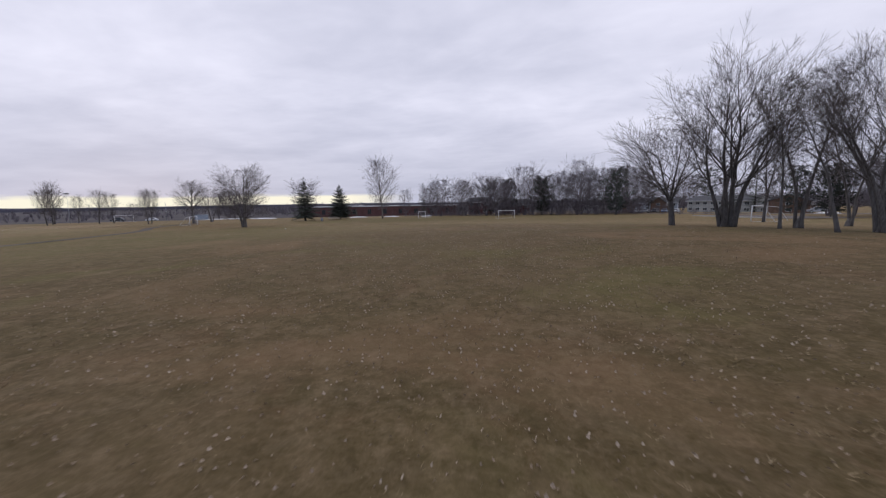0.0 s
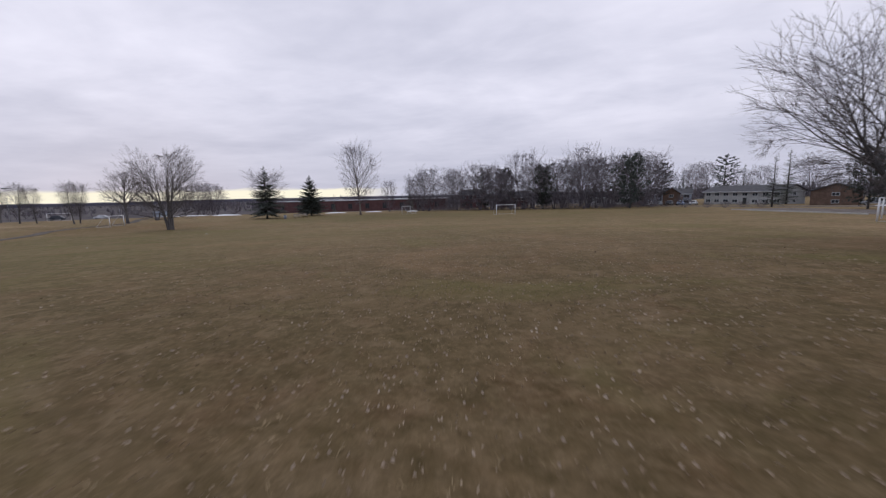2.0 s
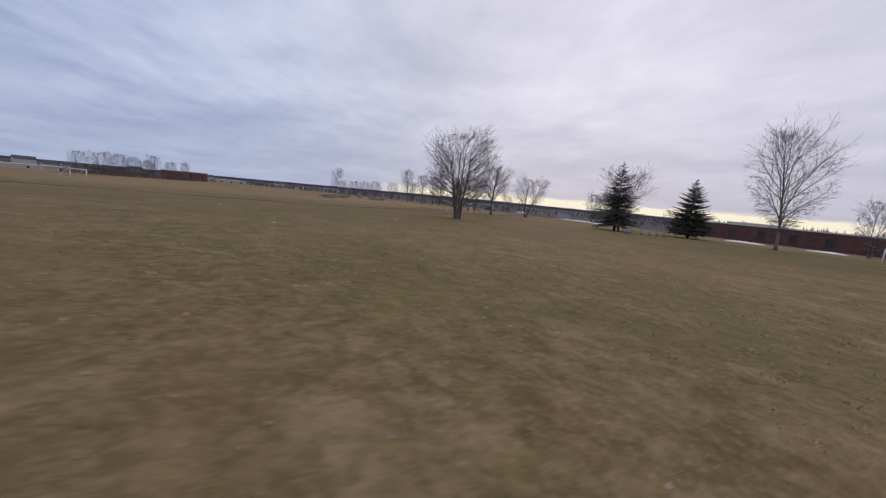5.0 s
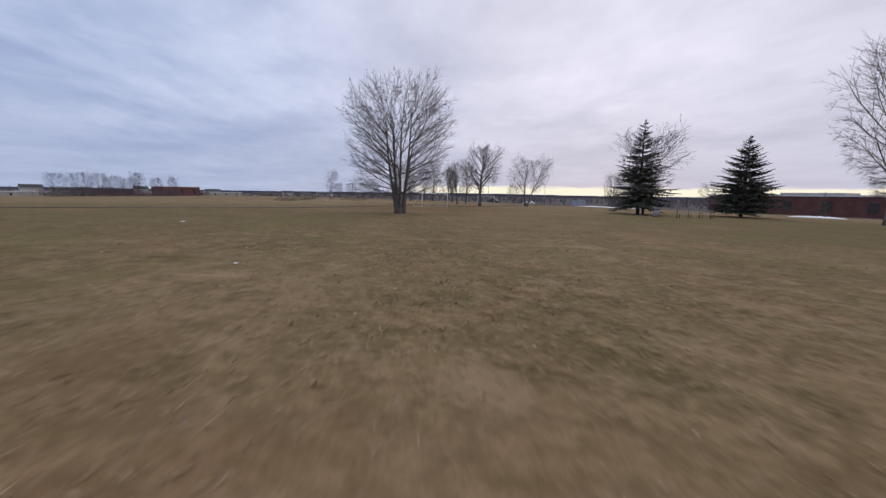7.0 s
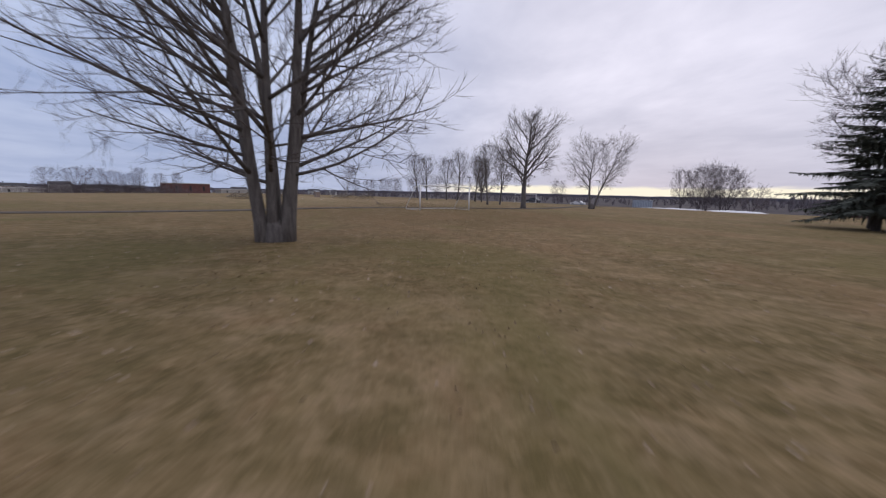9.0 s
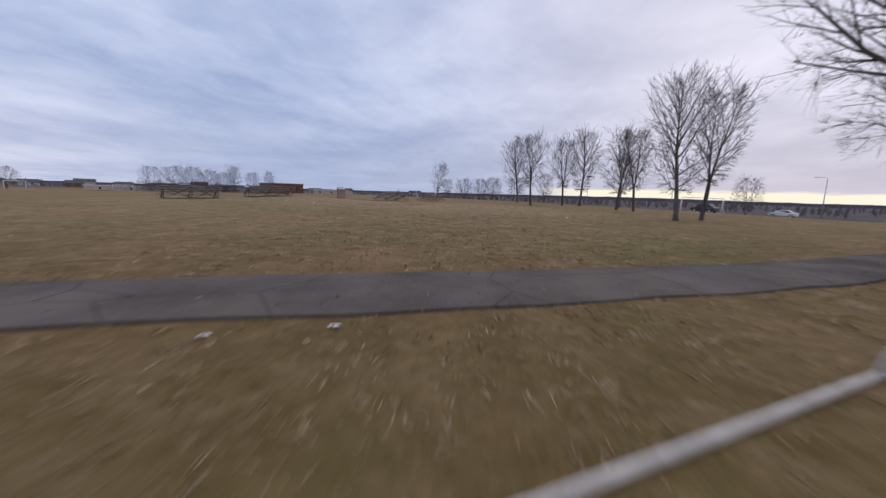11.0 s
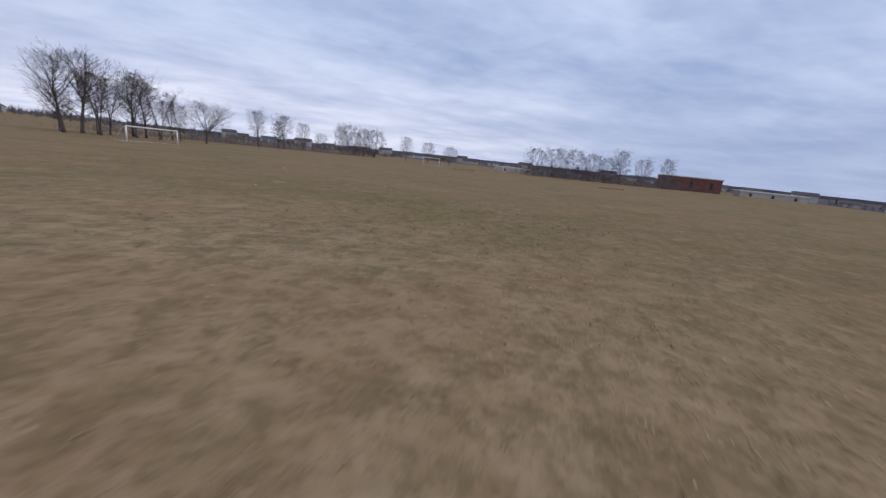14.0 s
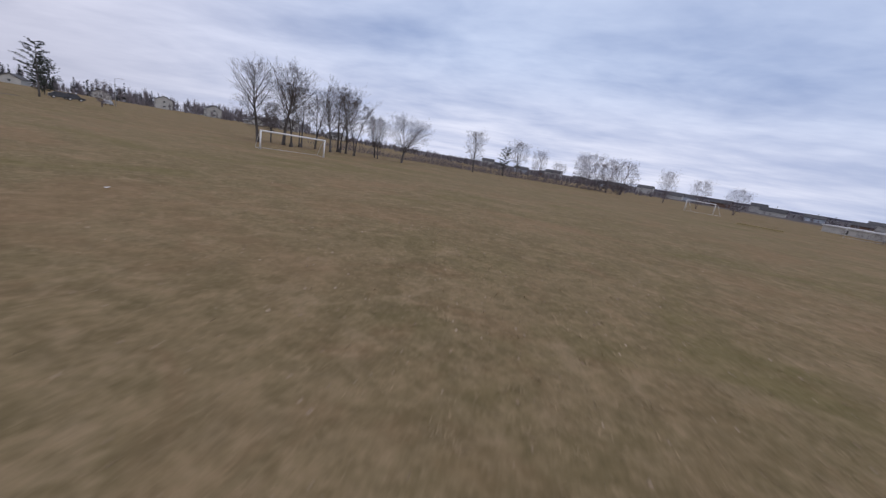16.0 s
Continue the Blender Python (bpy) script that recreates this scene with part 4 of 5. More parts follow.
def thicket(name, label, line, depth, height, count, seed, mat):
    """A dense strip of leafless scrub: rising wands with fine side shoots along a bent line."""
    rng = random.Random(seed)
    b = Build()
    legs = [math.dist(line[k], line[k + 1]) for k in range(len(line) - 1)]
    for _ in range(count):
        k = rng.choices(range(len(legs)), legs)[0]
        t = rng.random()
        x = line[k][0] + (line[k + 1][0] - line[k][0]) * t + rng.gauss(0, depth)
        y = line[k][1] + (line[k + 1][1] - line[k][1]) * t + rng.gauss(0, depth)
        h = height * (0.55 + 0.45 * noise.noise((x * 0.09, y * 0.09, seed))) * rng.uniform(0.5, 1.2)
        p = Vector((x, y, land(x, y) - 0.1))
        d = Vector((rng.gauss(0, 0.22), rng.gauss(0, 0.22), 1)).normalized()
        b.spike(p, p + d * h, 0.022, True)
        for _ in range(6):
            q = p + d * h * rng.uniform(0.15, 0.9)
            o = (d + Vector((rng.gauss(0, 0.55), rng.gauss(0, 0.55), rng.gauss(0, 0.2)))).normalized()
            b.spike(q, q + o * h * rng.uniform(0.2, 0.45), 0.014, True)
    return lone(name, b, mat, label, "scrub", "stuff")


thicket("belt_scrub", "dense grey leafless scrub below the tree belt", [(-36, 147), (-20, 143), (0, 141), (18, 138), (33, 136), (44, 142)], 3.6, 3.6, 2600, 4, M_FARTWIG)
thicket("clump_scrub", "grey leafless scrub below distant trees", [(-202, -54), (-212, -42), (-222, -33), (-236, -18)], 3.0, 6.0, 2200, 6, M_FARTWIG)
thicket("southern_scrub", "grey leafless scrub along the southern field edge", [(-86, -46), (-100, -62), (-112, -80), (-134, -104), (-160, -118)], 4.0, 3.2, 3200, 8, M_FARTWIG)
plant("far_spruce", -62.3, 147.0, 4.9, "small dark cone-shaped evergreen", 0, "evergreen_shrub", "shrub")

# trees south of the field, behind a goal
SOUTH = "tree row behind the southern goal"
for x, y, h, key, a in [(-91.9, -12.7, 10.8, "oval", 0), (-89.5, -19, 6.4, "leaning", 90), (-92.3, -17.9, 12.2, "oval", 140), (-93.5, -20.5, 10.0, "twinstem", 30), (-96.5, -27.5, 11.8, "twinstem", 200),
                        (-98.3, -26.4, 10.4, "oval", 250), (-101.3, -32, 7.8, "leaning", 0), (-106.8, -30.7, 8.6, "spreading", 60), (-116.6, -57.7, 10.5, "leaning", 300), (-127, -112, 14.0, "leaning", 60),
                        (-98.0, -21.5, 10.0, "oval", 310), (-100.6, -24.5, 9.4, "twinstem", 120), (-95.0, -15.5, 9.6, "twinstem", 80), (-103.0, -29.0, 7.2, "leaning", 20), (-94.0, -24.0, 9.0, "leaning", 200)]:
    plant(key, x, y, h * 1.02, "bare tree in a row behind a football goal", a, group=SOUTH, wide=1.3 if h > 10.5 else 1.15)
plant("open_pine", -123, -81.6, 8.5, "dark pine at the field's southern edge", 0, "pine_tree", group="southern pines")
for k, (x, y, h, key) in enumerate([(-150, -115, 14, "far_tall"), (-155, -119, 15, "far_round"), (-160, -113, 14, "far_tall"), (-166, -117, 14, "far_wide"), (-177.5, -106.5, 12.5, "far_tall"), (-187, -104, 10.6, "far_round"), (-198.5, -104, 9.5, "far_wide"),
                                    (-143, -121, 9, "far_round"), (-135, -118, 13, "far_tall"), (-158, -122, 12, "far_round")]):
    plant(key, x, y, h, "bare tree at the far southern edge", k * 63, group="southern edge trees")
for k, (x, y, h, key) in enumerate([(-205, -51, 11, "far_round"), (-209, -45, 11.5, "far_wide"), (-213, -40, 11.5, "far_round"), (-218, -37, 10.5, "far_wide"), (-225, -31, 13, "far_tall"), (-228, -25, 10, "far_round"), (-233, -20, 11, "far_tall"), (-221, -33, 9.5, "far_wide")]):
    plant(key, x, y, h, "bare tree in a distant clump before houses", k * 51, group="distant western clump")
for k, (x, y) in enumerate([(-207, -48), (-212, -43), (-216, -39), (-222, -34), (-152, -114), (-158, -116), (-164, -114)]):
    plant("bush", x, y, 4.2 + k % 3 * 0.7, "leafless undergrowth below distant trees", k * 70, "bare_bush", "bush", "undergrowth", wide=1.4)
plant("open_pine", -27.0, -32.0, 11.0, "dark layered pine at the field's edge", 40, "pine_tree", group="southern pines")
plant("far_round", -30.0, -42.0, 6.5, "round bare tree near houses", 0)
plant("far_pine", -2.0, -50.0, 9.0, "dark pine near houses", 90, "pine_tree", group="southern pines")


# ---------- football goals ----------
def tube_part(name, pts, r, mat, parent, sides=10, label=""):
    b = Build()
    b.tube(pts, r, sides)
    return part(name, b, mat, parent, label, smooth=True)


def goal(label, x0, y0, x1, y1, h, depth, side, top=0.55, post=0.06, bar=0.05, taped=False, mat=None, group="football goals", skew=0.0):
    """A goal whose mouth runs from (x0, y0) to (x1, y1); its back lies to the left (side 1) or right (-1) of that line."""
    w = math.hypot(x1 - x0, y1 - y0)
    a = math.degrees(math.atan2(y1 - y0, x1 - x0))
    fall = math.atan2(land(x1, y1) - land(x0, y0), w)
    m = Matrix.Translation((x0, y0, land(x0, y0))) @ Euler((0, -fall, radians(a))).to_matrix().to_4x4()
    g = thing("football_goal", label, "goal", m, group)
    mat = mat or M_WHITE
    for x in (0, w):
        tube_part("post", [(x, 0, -0.1), (x, 0, h)], post, mat, g, 12)
    tube_part("crossbar", [(-post, 0, h), (w + post, 0, h)], bar, mat, g, 12)
    d = depth * side
    for x in (0, w):
        tube_part("side_support", [(x, 0, h - 0.02), (x, top * side, h - 0.14), (x, top * side + 0.12 * side, h - 0.3), (x + skew * 0.97, d * 0.97, 0.25), (x + skew, d, 0.08), (x + skew, d, 0.0)], 0.028, M_WHITE2, g, 8)
        tube_part("ground_rail", [(x + skew, d, 0.03), (x, 0.35 * side, 0.02), (x, 0.02 * side, -0.01)], 0.022, M_WHITE2, g, 8)
    tube_part("rear_rail", [(skew, d, 0.035), (w * 0.55 + skew, d, 0.045), (w + skew, d, 0.035)], 0.024, M_WHITE2, g, 8)
    if taped:
        for x in (0.54, 0.57):
            tube_part("tape_band", [(w * x, 0, h), (w * x + 0.10, 0, h)], bar + 0.004, M_TAPE, g, 12, "dark tape wrapped round the bar")
    return g


goal("white football goal without a net, worn grass in its mouth", -67.6, 71.7, -70.3, 76.4, 1.97, 2.0, 1, skew=0.05, top=0.7, post=0.062, bar=0.040, taped=True)
goal("white football goal before the tree belt", -0.5, 96.5, 3.3, 98.6, 2.0, 1.6, 1)
goal("white football goal standing side on", -26.4, 114.3, -25.4, 118.9, 2.0, 1.8, -1)
goal("white football goal behind the start trees", 33.7, 55.3, 37.9, 60.2, 2.0, 2.3, -1, top=1.2)
goal("large white football goal in front of bare trees", -101.2, -0.3, -105.5, -5.2, 1.8, 1.9, 1, post=0.085, bar=0.08)
goal("white football goal on the southern pitch", -165.4, -59.5, -172.6, -62.0, 2.4, 2.0, -1, post=0.08, bar=0.08)
goal("white football goal at the western end", -213.5, 49.6, -215.0, 56.8, 2.3, 2.0, 1)
goal("distant white football goal", -198.0, -60.0, -203.0, -57.0, 2.3, 1.8, 1)
goal("distant white football goal", -133.0, 105.0, -131.0, 110.0, 2.2, 1.8, -1)


# ---------- timber and steel bleachers ----------
def bleacher_model():
    """Five tiers; the back line runs along +x, the tiers step down towards +y."""
    b = thing("bleacher", "low bleacher of grey planks on dark steel frames", "bleacher", group="bleachers")
    tiers, rise, run, L = 5, 0.165, 0.52, 3.76
    zs = [0.36 + rise * (tiers - 1 - k) for k in range(tiers)]
    ys = [0.12 + run * k for k in range(tiers)]
    plank = Build()
    plank.box(-0.36, -0.115, -0.018, L + 0.36, 0.115, 0.018, ch=0.006)
    pm = plank.mesh("seat_plank", M_PLANK)
    rng = random.Random(14)
    for z, y in zip(zs, ys):
        part("seat_plank", pm, None, b, m=pose(rng.uniform(-0.04, 0.04), y, z))
    for z, y in list(zip(zs, ys))[:-1]:
        part("foot_plank", pm, None, b, m=pose(rng.uniform(-0.04, 0.04), y + run * 0.55, z - 0.22))
    for x in (0.0, L / 2, L):
        fr = thing("steel_frame", "", "")
        fr.parent = b
        fr.matrix_basis = pose(x, 0, 0)
        for z, y in zip(zs, ys):
            up = Build()
            up.box(-0.017, y - 0.017, -0.12, 0.017, y + 0.017, z - 0.055, ch=0.003)
            part("upright", up, M_STEEL, fr)
            pad = Build()
            pad.box(-0.05, y - 0.105, z - 0.060, 0.05, y + 0.105, z - 0.0215, ch=0.006)
            part("seat_bracket", pad, M_STEEL, fr)
        br = Build()
        br.tube([(0.025, ys[0], zs[0] - 0.1), (0.025, ys[-1] + 0.05, 0.10)], 0.014, 5)
        for k in range(tiers - 1):
            br.tube([(-0.025, ys[k], zs[k] - 0.3), (-0.025, ys[k + 1] + 0.12, zs[k] - 0.3)], 0.015, 5)
        part("tread_bracket", br, M_STEEL, fr)
    for x0, x1 in ((0.0, L / 2), (L, L / 2)):
        for (a, c) in ((zs[0] - 0.06, 0.05), (0.05, zs[0] - 0.06)):
            t = Build()
            t.tube([(x0, 0.08, a), (x1, 0.08, c)], 0.024, 6)
            part("cross_brace", t, M_STEEL, b)
        t = Build()
        t.tube([(x0, ys[2], zs[2] - 0.1), (x1, ys[2], 0.06)], 0.015, 6)
        part("cross_brace", t, M_STEEL, b)
    return b


def set_on(ob, x, y, turn, dip=0.0):
    return Matrix.Translation((x, y, land(x, y) - dip)) @ Euler((0, 0, radians(turn))).to_matrix().to_4x4()


BLEACHERS = [(-97.0, 48.7, 137.0), (-101.9, 52.7, 136.2), (-113.5, 62.25, 147.0), (-121.6, 66.4, 151.7)]
first = bleacher_model()
first.matrix_basis = set_on(first, *BLEACHERS[0])
for spot in BLEACHERS[1:]:
    copy_thing(first, set_on(first, *spot))
# bare, trampled soil under and before each of them
M_SOIL = mottled("trampled_soil", (0.075, 0.055, 0.034), (0.150, 0.108, 0.068), 1.5, 0.95, relief=0.5)
for k, (x, y, turn) in enumerate(BLEACHERS):
    d, n = Vector((math.cos(radians(turn)), math.sin(radians(turn)), 0)), Vector((-math.sin(radians(turn)), math.cos(radians(turn)), 0))
    rng = random.Random(40 + k)
    s = Build()
    c = Vector((x, y, 0)) + d * 1.9 + n * 1.1
    rim = [c + d * math.cos(a) * (2.6 + rng.uniform(-0.5, 0.5)) + n * math.sin(a) * (1.5 + rng.uniform(-0.4, 0.4)) for a in [2 * math.pi * i / 36 for i in range(36)]]
    s.v = [(c.x, c.y, land(c.x, c.y) + 0.06)] + [(p.x, p.y, land(p.x, p.y) + 0.045) for p in (c.lerp(q, 0.6) for q in rim)] + [(p.x, p.y, land(p.x, p.y) - 0.05) for p in rim]
    s.f = [(0, 1 + i, 1 + (i + 1) % 36) for i in range(36)] + [(1 + i, 37 + i, 37 + (i + 1) % 36, 1 + (i + 1) % 36) for i in range(36)]
    lone("bare_soil", s, M_SOIL, "trampled brown soil under a bleacher", "soil", "structure", True)
loose = Build()
loose.box(0, -0.08, 0, 1.55, 0.08, 0.06, ch=0.01)
lone("loose_plank", loose, mottled("brown_plank", (0.26, 0.205, 0.165), (0.37, 0.30, 0.25), 3.0, 0.85, stretch=(0.5, 6, 6), relief=0.3), "short loose brown plank lying on the turf", "plank", m=set_on(None, -115.65, 57.7, 130))


# ---------- little board shed with a tin roof ----------
def shed():
    w, d, h = 0.70, 0.70, 0.95
    s = thing("storage_box", "small weathered board box with a corrugated tin lid", "storage box")
    board = Build()
    board.box(0, 0, 0, 0.137, 0.022, 1, ch=0.002)
    bm_ = board.mesh("board", M_BOARD)
    rng = random.Random(6)
    walls = [((0, 0, 0), 0, w), ((w, 0, 0), 90, d), ((w, d, 0), 180, w), ((0, d, 0), 270, d)]
    for (x, y, z), turn, length in walls:
        n = round(length / 0.138)
        for k in range(n):
            base = pose(x, y, z, 0, 0, turn) @ pose(k * length / n, 0.0 + rng.uniform(-0.003, 0.003), 0.0)
            q = base.translation
            top = h + 0.19 * q.y / d
            part("board", bm_, None, s, m=base @ Matrix.Diagonal((length / n / 0.138, 1, top + rng.uniform(-0.008, 0.0), 1)))
    for x, y in ((0, 0), (w, 0), (w, d), (0, d)):
        c = Build()
        c.box(x - 0.03, y - 0.03, -0.05, x + 0.03, y + 0.03, h + 0.18 * y / d, ch=0.005)
        part("corner_post", c, M_BOARD, s, "pale corner batten")
    roof = Build()
    n = 50
    for j, yy in enumerate((-0.06, d + 0.07)):
        for k in range(n + 1):
            x = -0.04 + (w + 0.08) * k / n
            ph = (k % 10) / 10
            zz = 0.03 * (1 if 0.0 < ph < 0.3 else 0) + 0.0
            roof.v.append((x, yy, h + 0.035 + 0.20 * (yy / d) + zz))
    roof.f = [(k, k + 1, n + 2 + k, n + 1 + k) for k in range(n)]
    m = roof.mesh("roof_sheet", M_TIN)
    ob = part("roof_sheet", m, None, s, "corrugated pale tin sheet")
    sol = ob.modifiers.new("thick", "SOLIDIFY")
    sol.thickness = 0.004
    stake = Build()
    stake.box(-0.02, -0.02, -0.1, 0.02, 0.02, 0.80, ch=0.004)
    part("stake", stake, M_STEEL, s, "dark steel stake beside it", m=pose(w + 0.05, d + 0.08, 0))
    s.matrix_basis = set_on(s, -109.24, 58.05, 122.5, 0.02)
    return s


shed()


# ---------- players' bench, bin, log, litter ----------
def rail_bench(x, y, turn):
    b = thing("players_bench", "weathered timber bench with a railed back", "bench", set_on(None, x, y, turn))
    for z, yy, hgt in ((0.44, 0.0, 0.04), (0.44, 0.17, 0.04)):
        p = Build()
        p.box(0, yy - 0.075, z, 5.0, yy + 0.075, z + hgt, ch=0.008)
        part("seat_plank", p, M_PLANK, b)
    for z in (0.66, 0.86):
        p = Build()
        p.box(0, 0.30, z, 5.0, 0.335, z + 0.11, ch=0.006)
        part("back_rail", p, M_PLANK, b)
    for k in range(4):
        p = Build()
        xx = 0.25 + 1.5 * k
        p.box(xx - 0.04, 0.335, -0.1, xx + 0.04, 0.40, 1.0, ch=0.006)
        p.box(xx - 0.03, -0.05, -0.1, xx + 0.03, 0.02, 0.44, ch=0.006)
        part("leg", p, M_STEEL, b)


rail_bench(-47.2, 97.0, 85)
binb = thing("litter_bin", "grey drum litter bin with a dark lid", "bin", set_on(None, -48.6, 95.4, 0))
p = Build()
p.tube([(0, 0, 0), (0, 0, 0.3), (0, 0, 0.32), (0, 0, 0.85)], [0.29, 0.29, 0.30, 0.29], 16)
part("drum", p, mottled("bin_grey", (0.22, 0.24, 0.27), (0.30, 0.32, 0.35), 3.0, 0.6), binb, smooth=True)
p = Build()
p.tube([(0, 0, 0.85), (0, 0, 0.9), (0, 0, 0.96), (0, 0, 0.99)], [0.32, 0.33, 0.24, 0.08], 16)
part("lid", p, M_DARK, binb, "dark domed lid", True)
log = Build()
log.box(0, -0.15, -0.03, 4.4, 0.15, 0.27, ch=0.04)
lone("timber_beam", log, M_YELLOWWOOD, "long squared timber beam lying on the turf", "beam", m=set_on(None, -165.0, 13.4, 163))
beam = Build()
beam.box(0, -0.14, -0.03, 5.4, 0.14, 0.25, ch=0.04)
lone("timber_beam", beam, M_YELLOWWOOD, "long pale beam lying far off on the turf", "beam", m=set_on(None, -160.1, -28.3, 152))


def crumple(seed, size, mat, x, y, label, name="paper_scrap", flat=0.35):
    """A crumpled scrap: a small grid with folds."""
    rng = random.Random(seed)
    b = Build()
    n = 5
    for j in range(n):
        for i in range(n):
            r = 1 - 0.25 * rng.random()
            b.v.append(((i / (n - 1) - 0.5) * size * r, (j / (n - 1) - 0.5) * size * 0.7 * r, 0.02 + size * flat * rng.random() * (0.4 + 0.6 * (i % 2))))
    b.f = [(j * n + i, j * n + i + 1, (j + 1) * n + i + 1, (j + 1) * n + i) for j in range(n - 1) for i in range(n - 1)]
    ob = lone(name, b, mat, label, "litter", m=set_on(None, x, y, rng.uniform(0, 360)), group="litter on the turf")
    return ob


for k, (x, y, s) in enumerate([(-103.72, 64.98, 0.15), (-108.0, 66.9, 0.14), (-104.6, 62.5, 0.12), (-107.9, 57.25, 0.16), (-109.15, 55.4, 0.13), (-111.3, 61.05, 0.14), (-114.4, 59.2, 0.14),
                               (-109.1, 67.2, 0.10), (-104.4, 70.1, 0.12), (-98.6, 66.67, 0.14), (-102.7, 70.35, 0.12), (-106.5, 62.5, 0.10), (-101.4, 60.2, 0.12), (-99.0, 57.5, 0.22), (-97.6, 60.4, 0.20), (-116.15, 26.55, 0.16), (-112.35, 63.6, 0.13),
                               (-87.2, 77.2, 0.16), (-92.6, 78.2, 0.24), (-105, 84, 0.14), (-19.6, 58.2, 0.12), (-31, 53.5, 0.22), (-15.0, 45.6, 0.14), (-30, 40.5, 0.16), (-117.0, 61.0, 0.12), (-120.6, 37.0, 0.10),
                               (-95.0, 52.0, 0.18), (-114.0, 40.0, 0.1), (-72.25, 71.8, 0.12), (-71.9, 71.0, 0.1)]):
    crumple(100 + k, s * 0.8, M_PAPER, x, y, "crumpled white scrap of paper on the turf")
crumple(77, 0.10, M_BLUEPLASTIC, -98.24, 72.2, "pale blue plastic wrapper on the turf", "plastic_wrapper")
crumple(79, 0.085, M_BLUEPLASTIC, -112.25, 62.3, "torn pale blue and white wrapper on the turf", "plastic_wrapper", 0.2)
crumple(78, 0.11, M_BLUEPLASTIC, -83.7, 78.6, "pale blue plastic wrapper on the turf", "plastic_wrapper")


# ---------- houses and larger buildings ----------
def window(parent, m, w, h, frame=M_TRIM):
    win = part("window", Build_box(-w / 2, -0.05, 0, w / 2, 0.05, h), M_GLASS, parent, m=m)
    f = Build()
    for x0, z0, x1, z1 in ((-w / 2 - 0.08, -0.08, -w / 2, h + 0.08), (w / 2, -0.08, w / 2 + 0.08, h + 0.08), (-w / 2, -0.08, w / 2, 0), (-w / 2, h, w / 2, h + 0.08), (-0.03, 0, 0.03, h)):
        f.box(x0, -0.09, z0, x1, 0.03, z1)
    part("frame", f, frame, win)
    return win


def Build_box(*a):
    b = Build()
    b.box(*a)
    return b


def gable_house(label, x, y, turn, w, d, eave, ridge, wall_mat, roof_mat, cols=3, floors=1, name="house", category="house", door=True, chimney=False, brick_base=False):
    """A house whose front (-y) is w wide; the ridge runs along x."""
    hs = thing(name, label, category, set_on(None, x, y, turn, 0.1))
    b = Build()
    b.box(-w / 2, 0, -1.2, w / 2, d, eave)
    for sx in (-w / 2, w / 2 - 0.2):
        i = len(b.v)
        b.v += [(sx, 0, eave), (sx + 0.2, 0, eave), (sx, d, eave), (sx + 0.2, d, eave), (sx, d / 2, ridge - 0.1), (sx + 0.2, d / 2, ridge - 0.1)]
        b.f += [(i, i + 2, i + 4), (i + 1, i + 5, i + 3), (i, i + 4, i + 5, i + 1), (i + 2, i + 3, i + 5, i + 4)]
    part("wall", b, wall_mat, hs)
    r = Build()
    o = 0.45
    sl = (ridge - eave) / (d / 2)
    for s in (0, 1):
        ya, yb = (-o, d / 2) if s == 0 else (d + o, d / 2)
        za = eave - o * sl
        i = len(r.v)
        r.v += [(-w / 2 - o, ya, za), (w / 2 + o, ya, za), (w / 2 + o, yb, ridge), (-w / 2 - o, yb, ridge)]
        r.v += [(-w / 2 - o, ya, za + 0.18), (w / 2 + o, ya, za + 0.18), (w / 2 + o, yb, ridge + 0.18), (-w / 2 - o, yb, ridge + 0.18)]
        r.f += [tuple(i + k for k in q) for q in ((0, 1, 2, 3), (4, 7, 6, 5), (0, 4, 5, 1), (1, 5, 6, 2), (3, 2, 6, 7), (0, 3, 7, 4))]
    roof = part("roof", r, roof_mat, hs)
    part("fascia", Build_box(-w / 2 - o, -o - 0.04, eave - o * sl - 0.06, w / 2 + o, -o, eave - o * sl + 0.16), M_TRIM, roof)
    if chimney:
        part("chimney", Build_box(w * 0.2, d * 0.42, eave, w * 0.2 + 0.7, d * 0.58, ridge + 0.9), M_BRICK, roof)
    fh = eave / floors
    for fl in range(floors):
        for c in range(cols):
            xx = -w / 2 + w * (c + 0.5) / cols
            if door and fl == 0 and c == cols // 2:
                part("door", Build_box(xx - 0.5, -0.06, -0.4, xx + 0.5, 0.02, 2.05), M_DARK, hs)
                continue
            window(hs, pose(xx, 0, fl * fh + fh * 0.36), 1.4, fh * 0.42)
    for sx, tn in ((-w / 2, -90), (w / 2, 90)):
        for fl in range(floors):
            window(hs, pose(sx, d * 0.5, fl * fh + fh * 0.36, 0, 0, tn), 1.1, fh * 0.4)
    return hs


def flat_building(label, x, y, turn, w, d, h, mat, cols, band=M_TRIM, name="school_building", category="building", floors=1, roofbox=None, pane=None):
    hs = thing(name, label, category, set_on(None, x, y, turn, 0.3))
    part("wall", Build_box(0, 0, -2.5, w, d, h), mat, hs)
    roof = part("roof", Build_box(-0.25, -0.25, h, w + 0.25, d + 0.25, h + 0.35), band, hs)
    if roofbox:
        part("plant_room", Build_box(*roofbox), M_SIDING, roof)
    for fl in range(floors):
        for c in range(cols):
            xx = w * (c + 0.5) / cols
            window(hs, pose(xx, 0, (fl + 0.34) * h / floors), pane or w / cols * 0.5, h / floors * 0.4, M_DARK)
    return hs


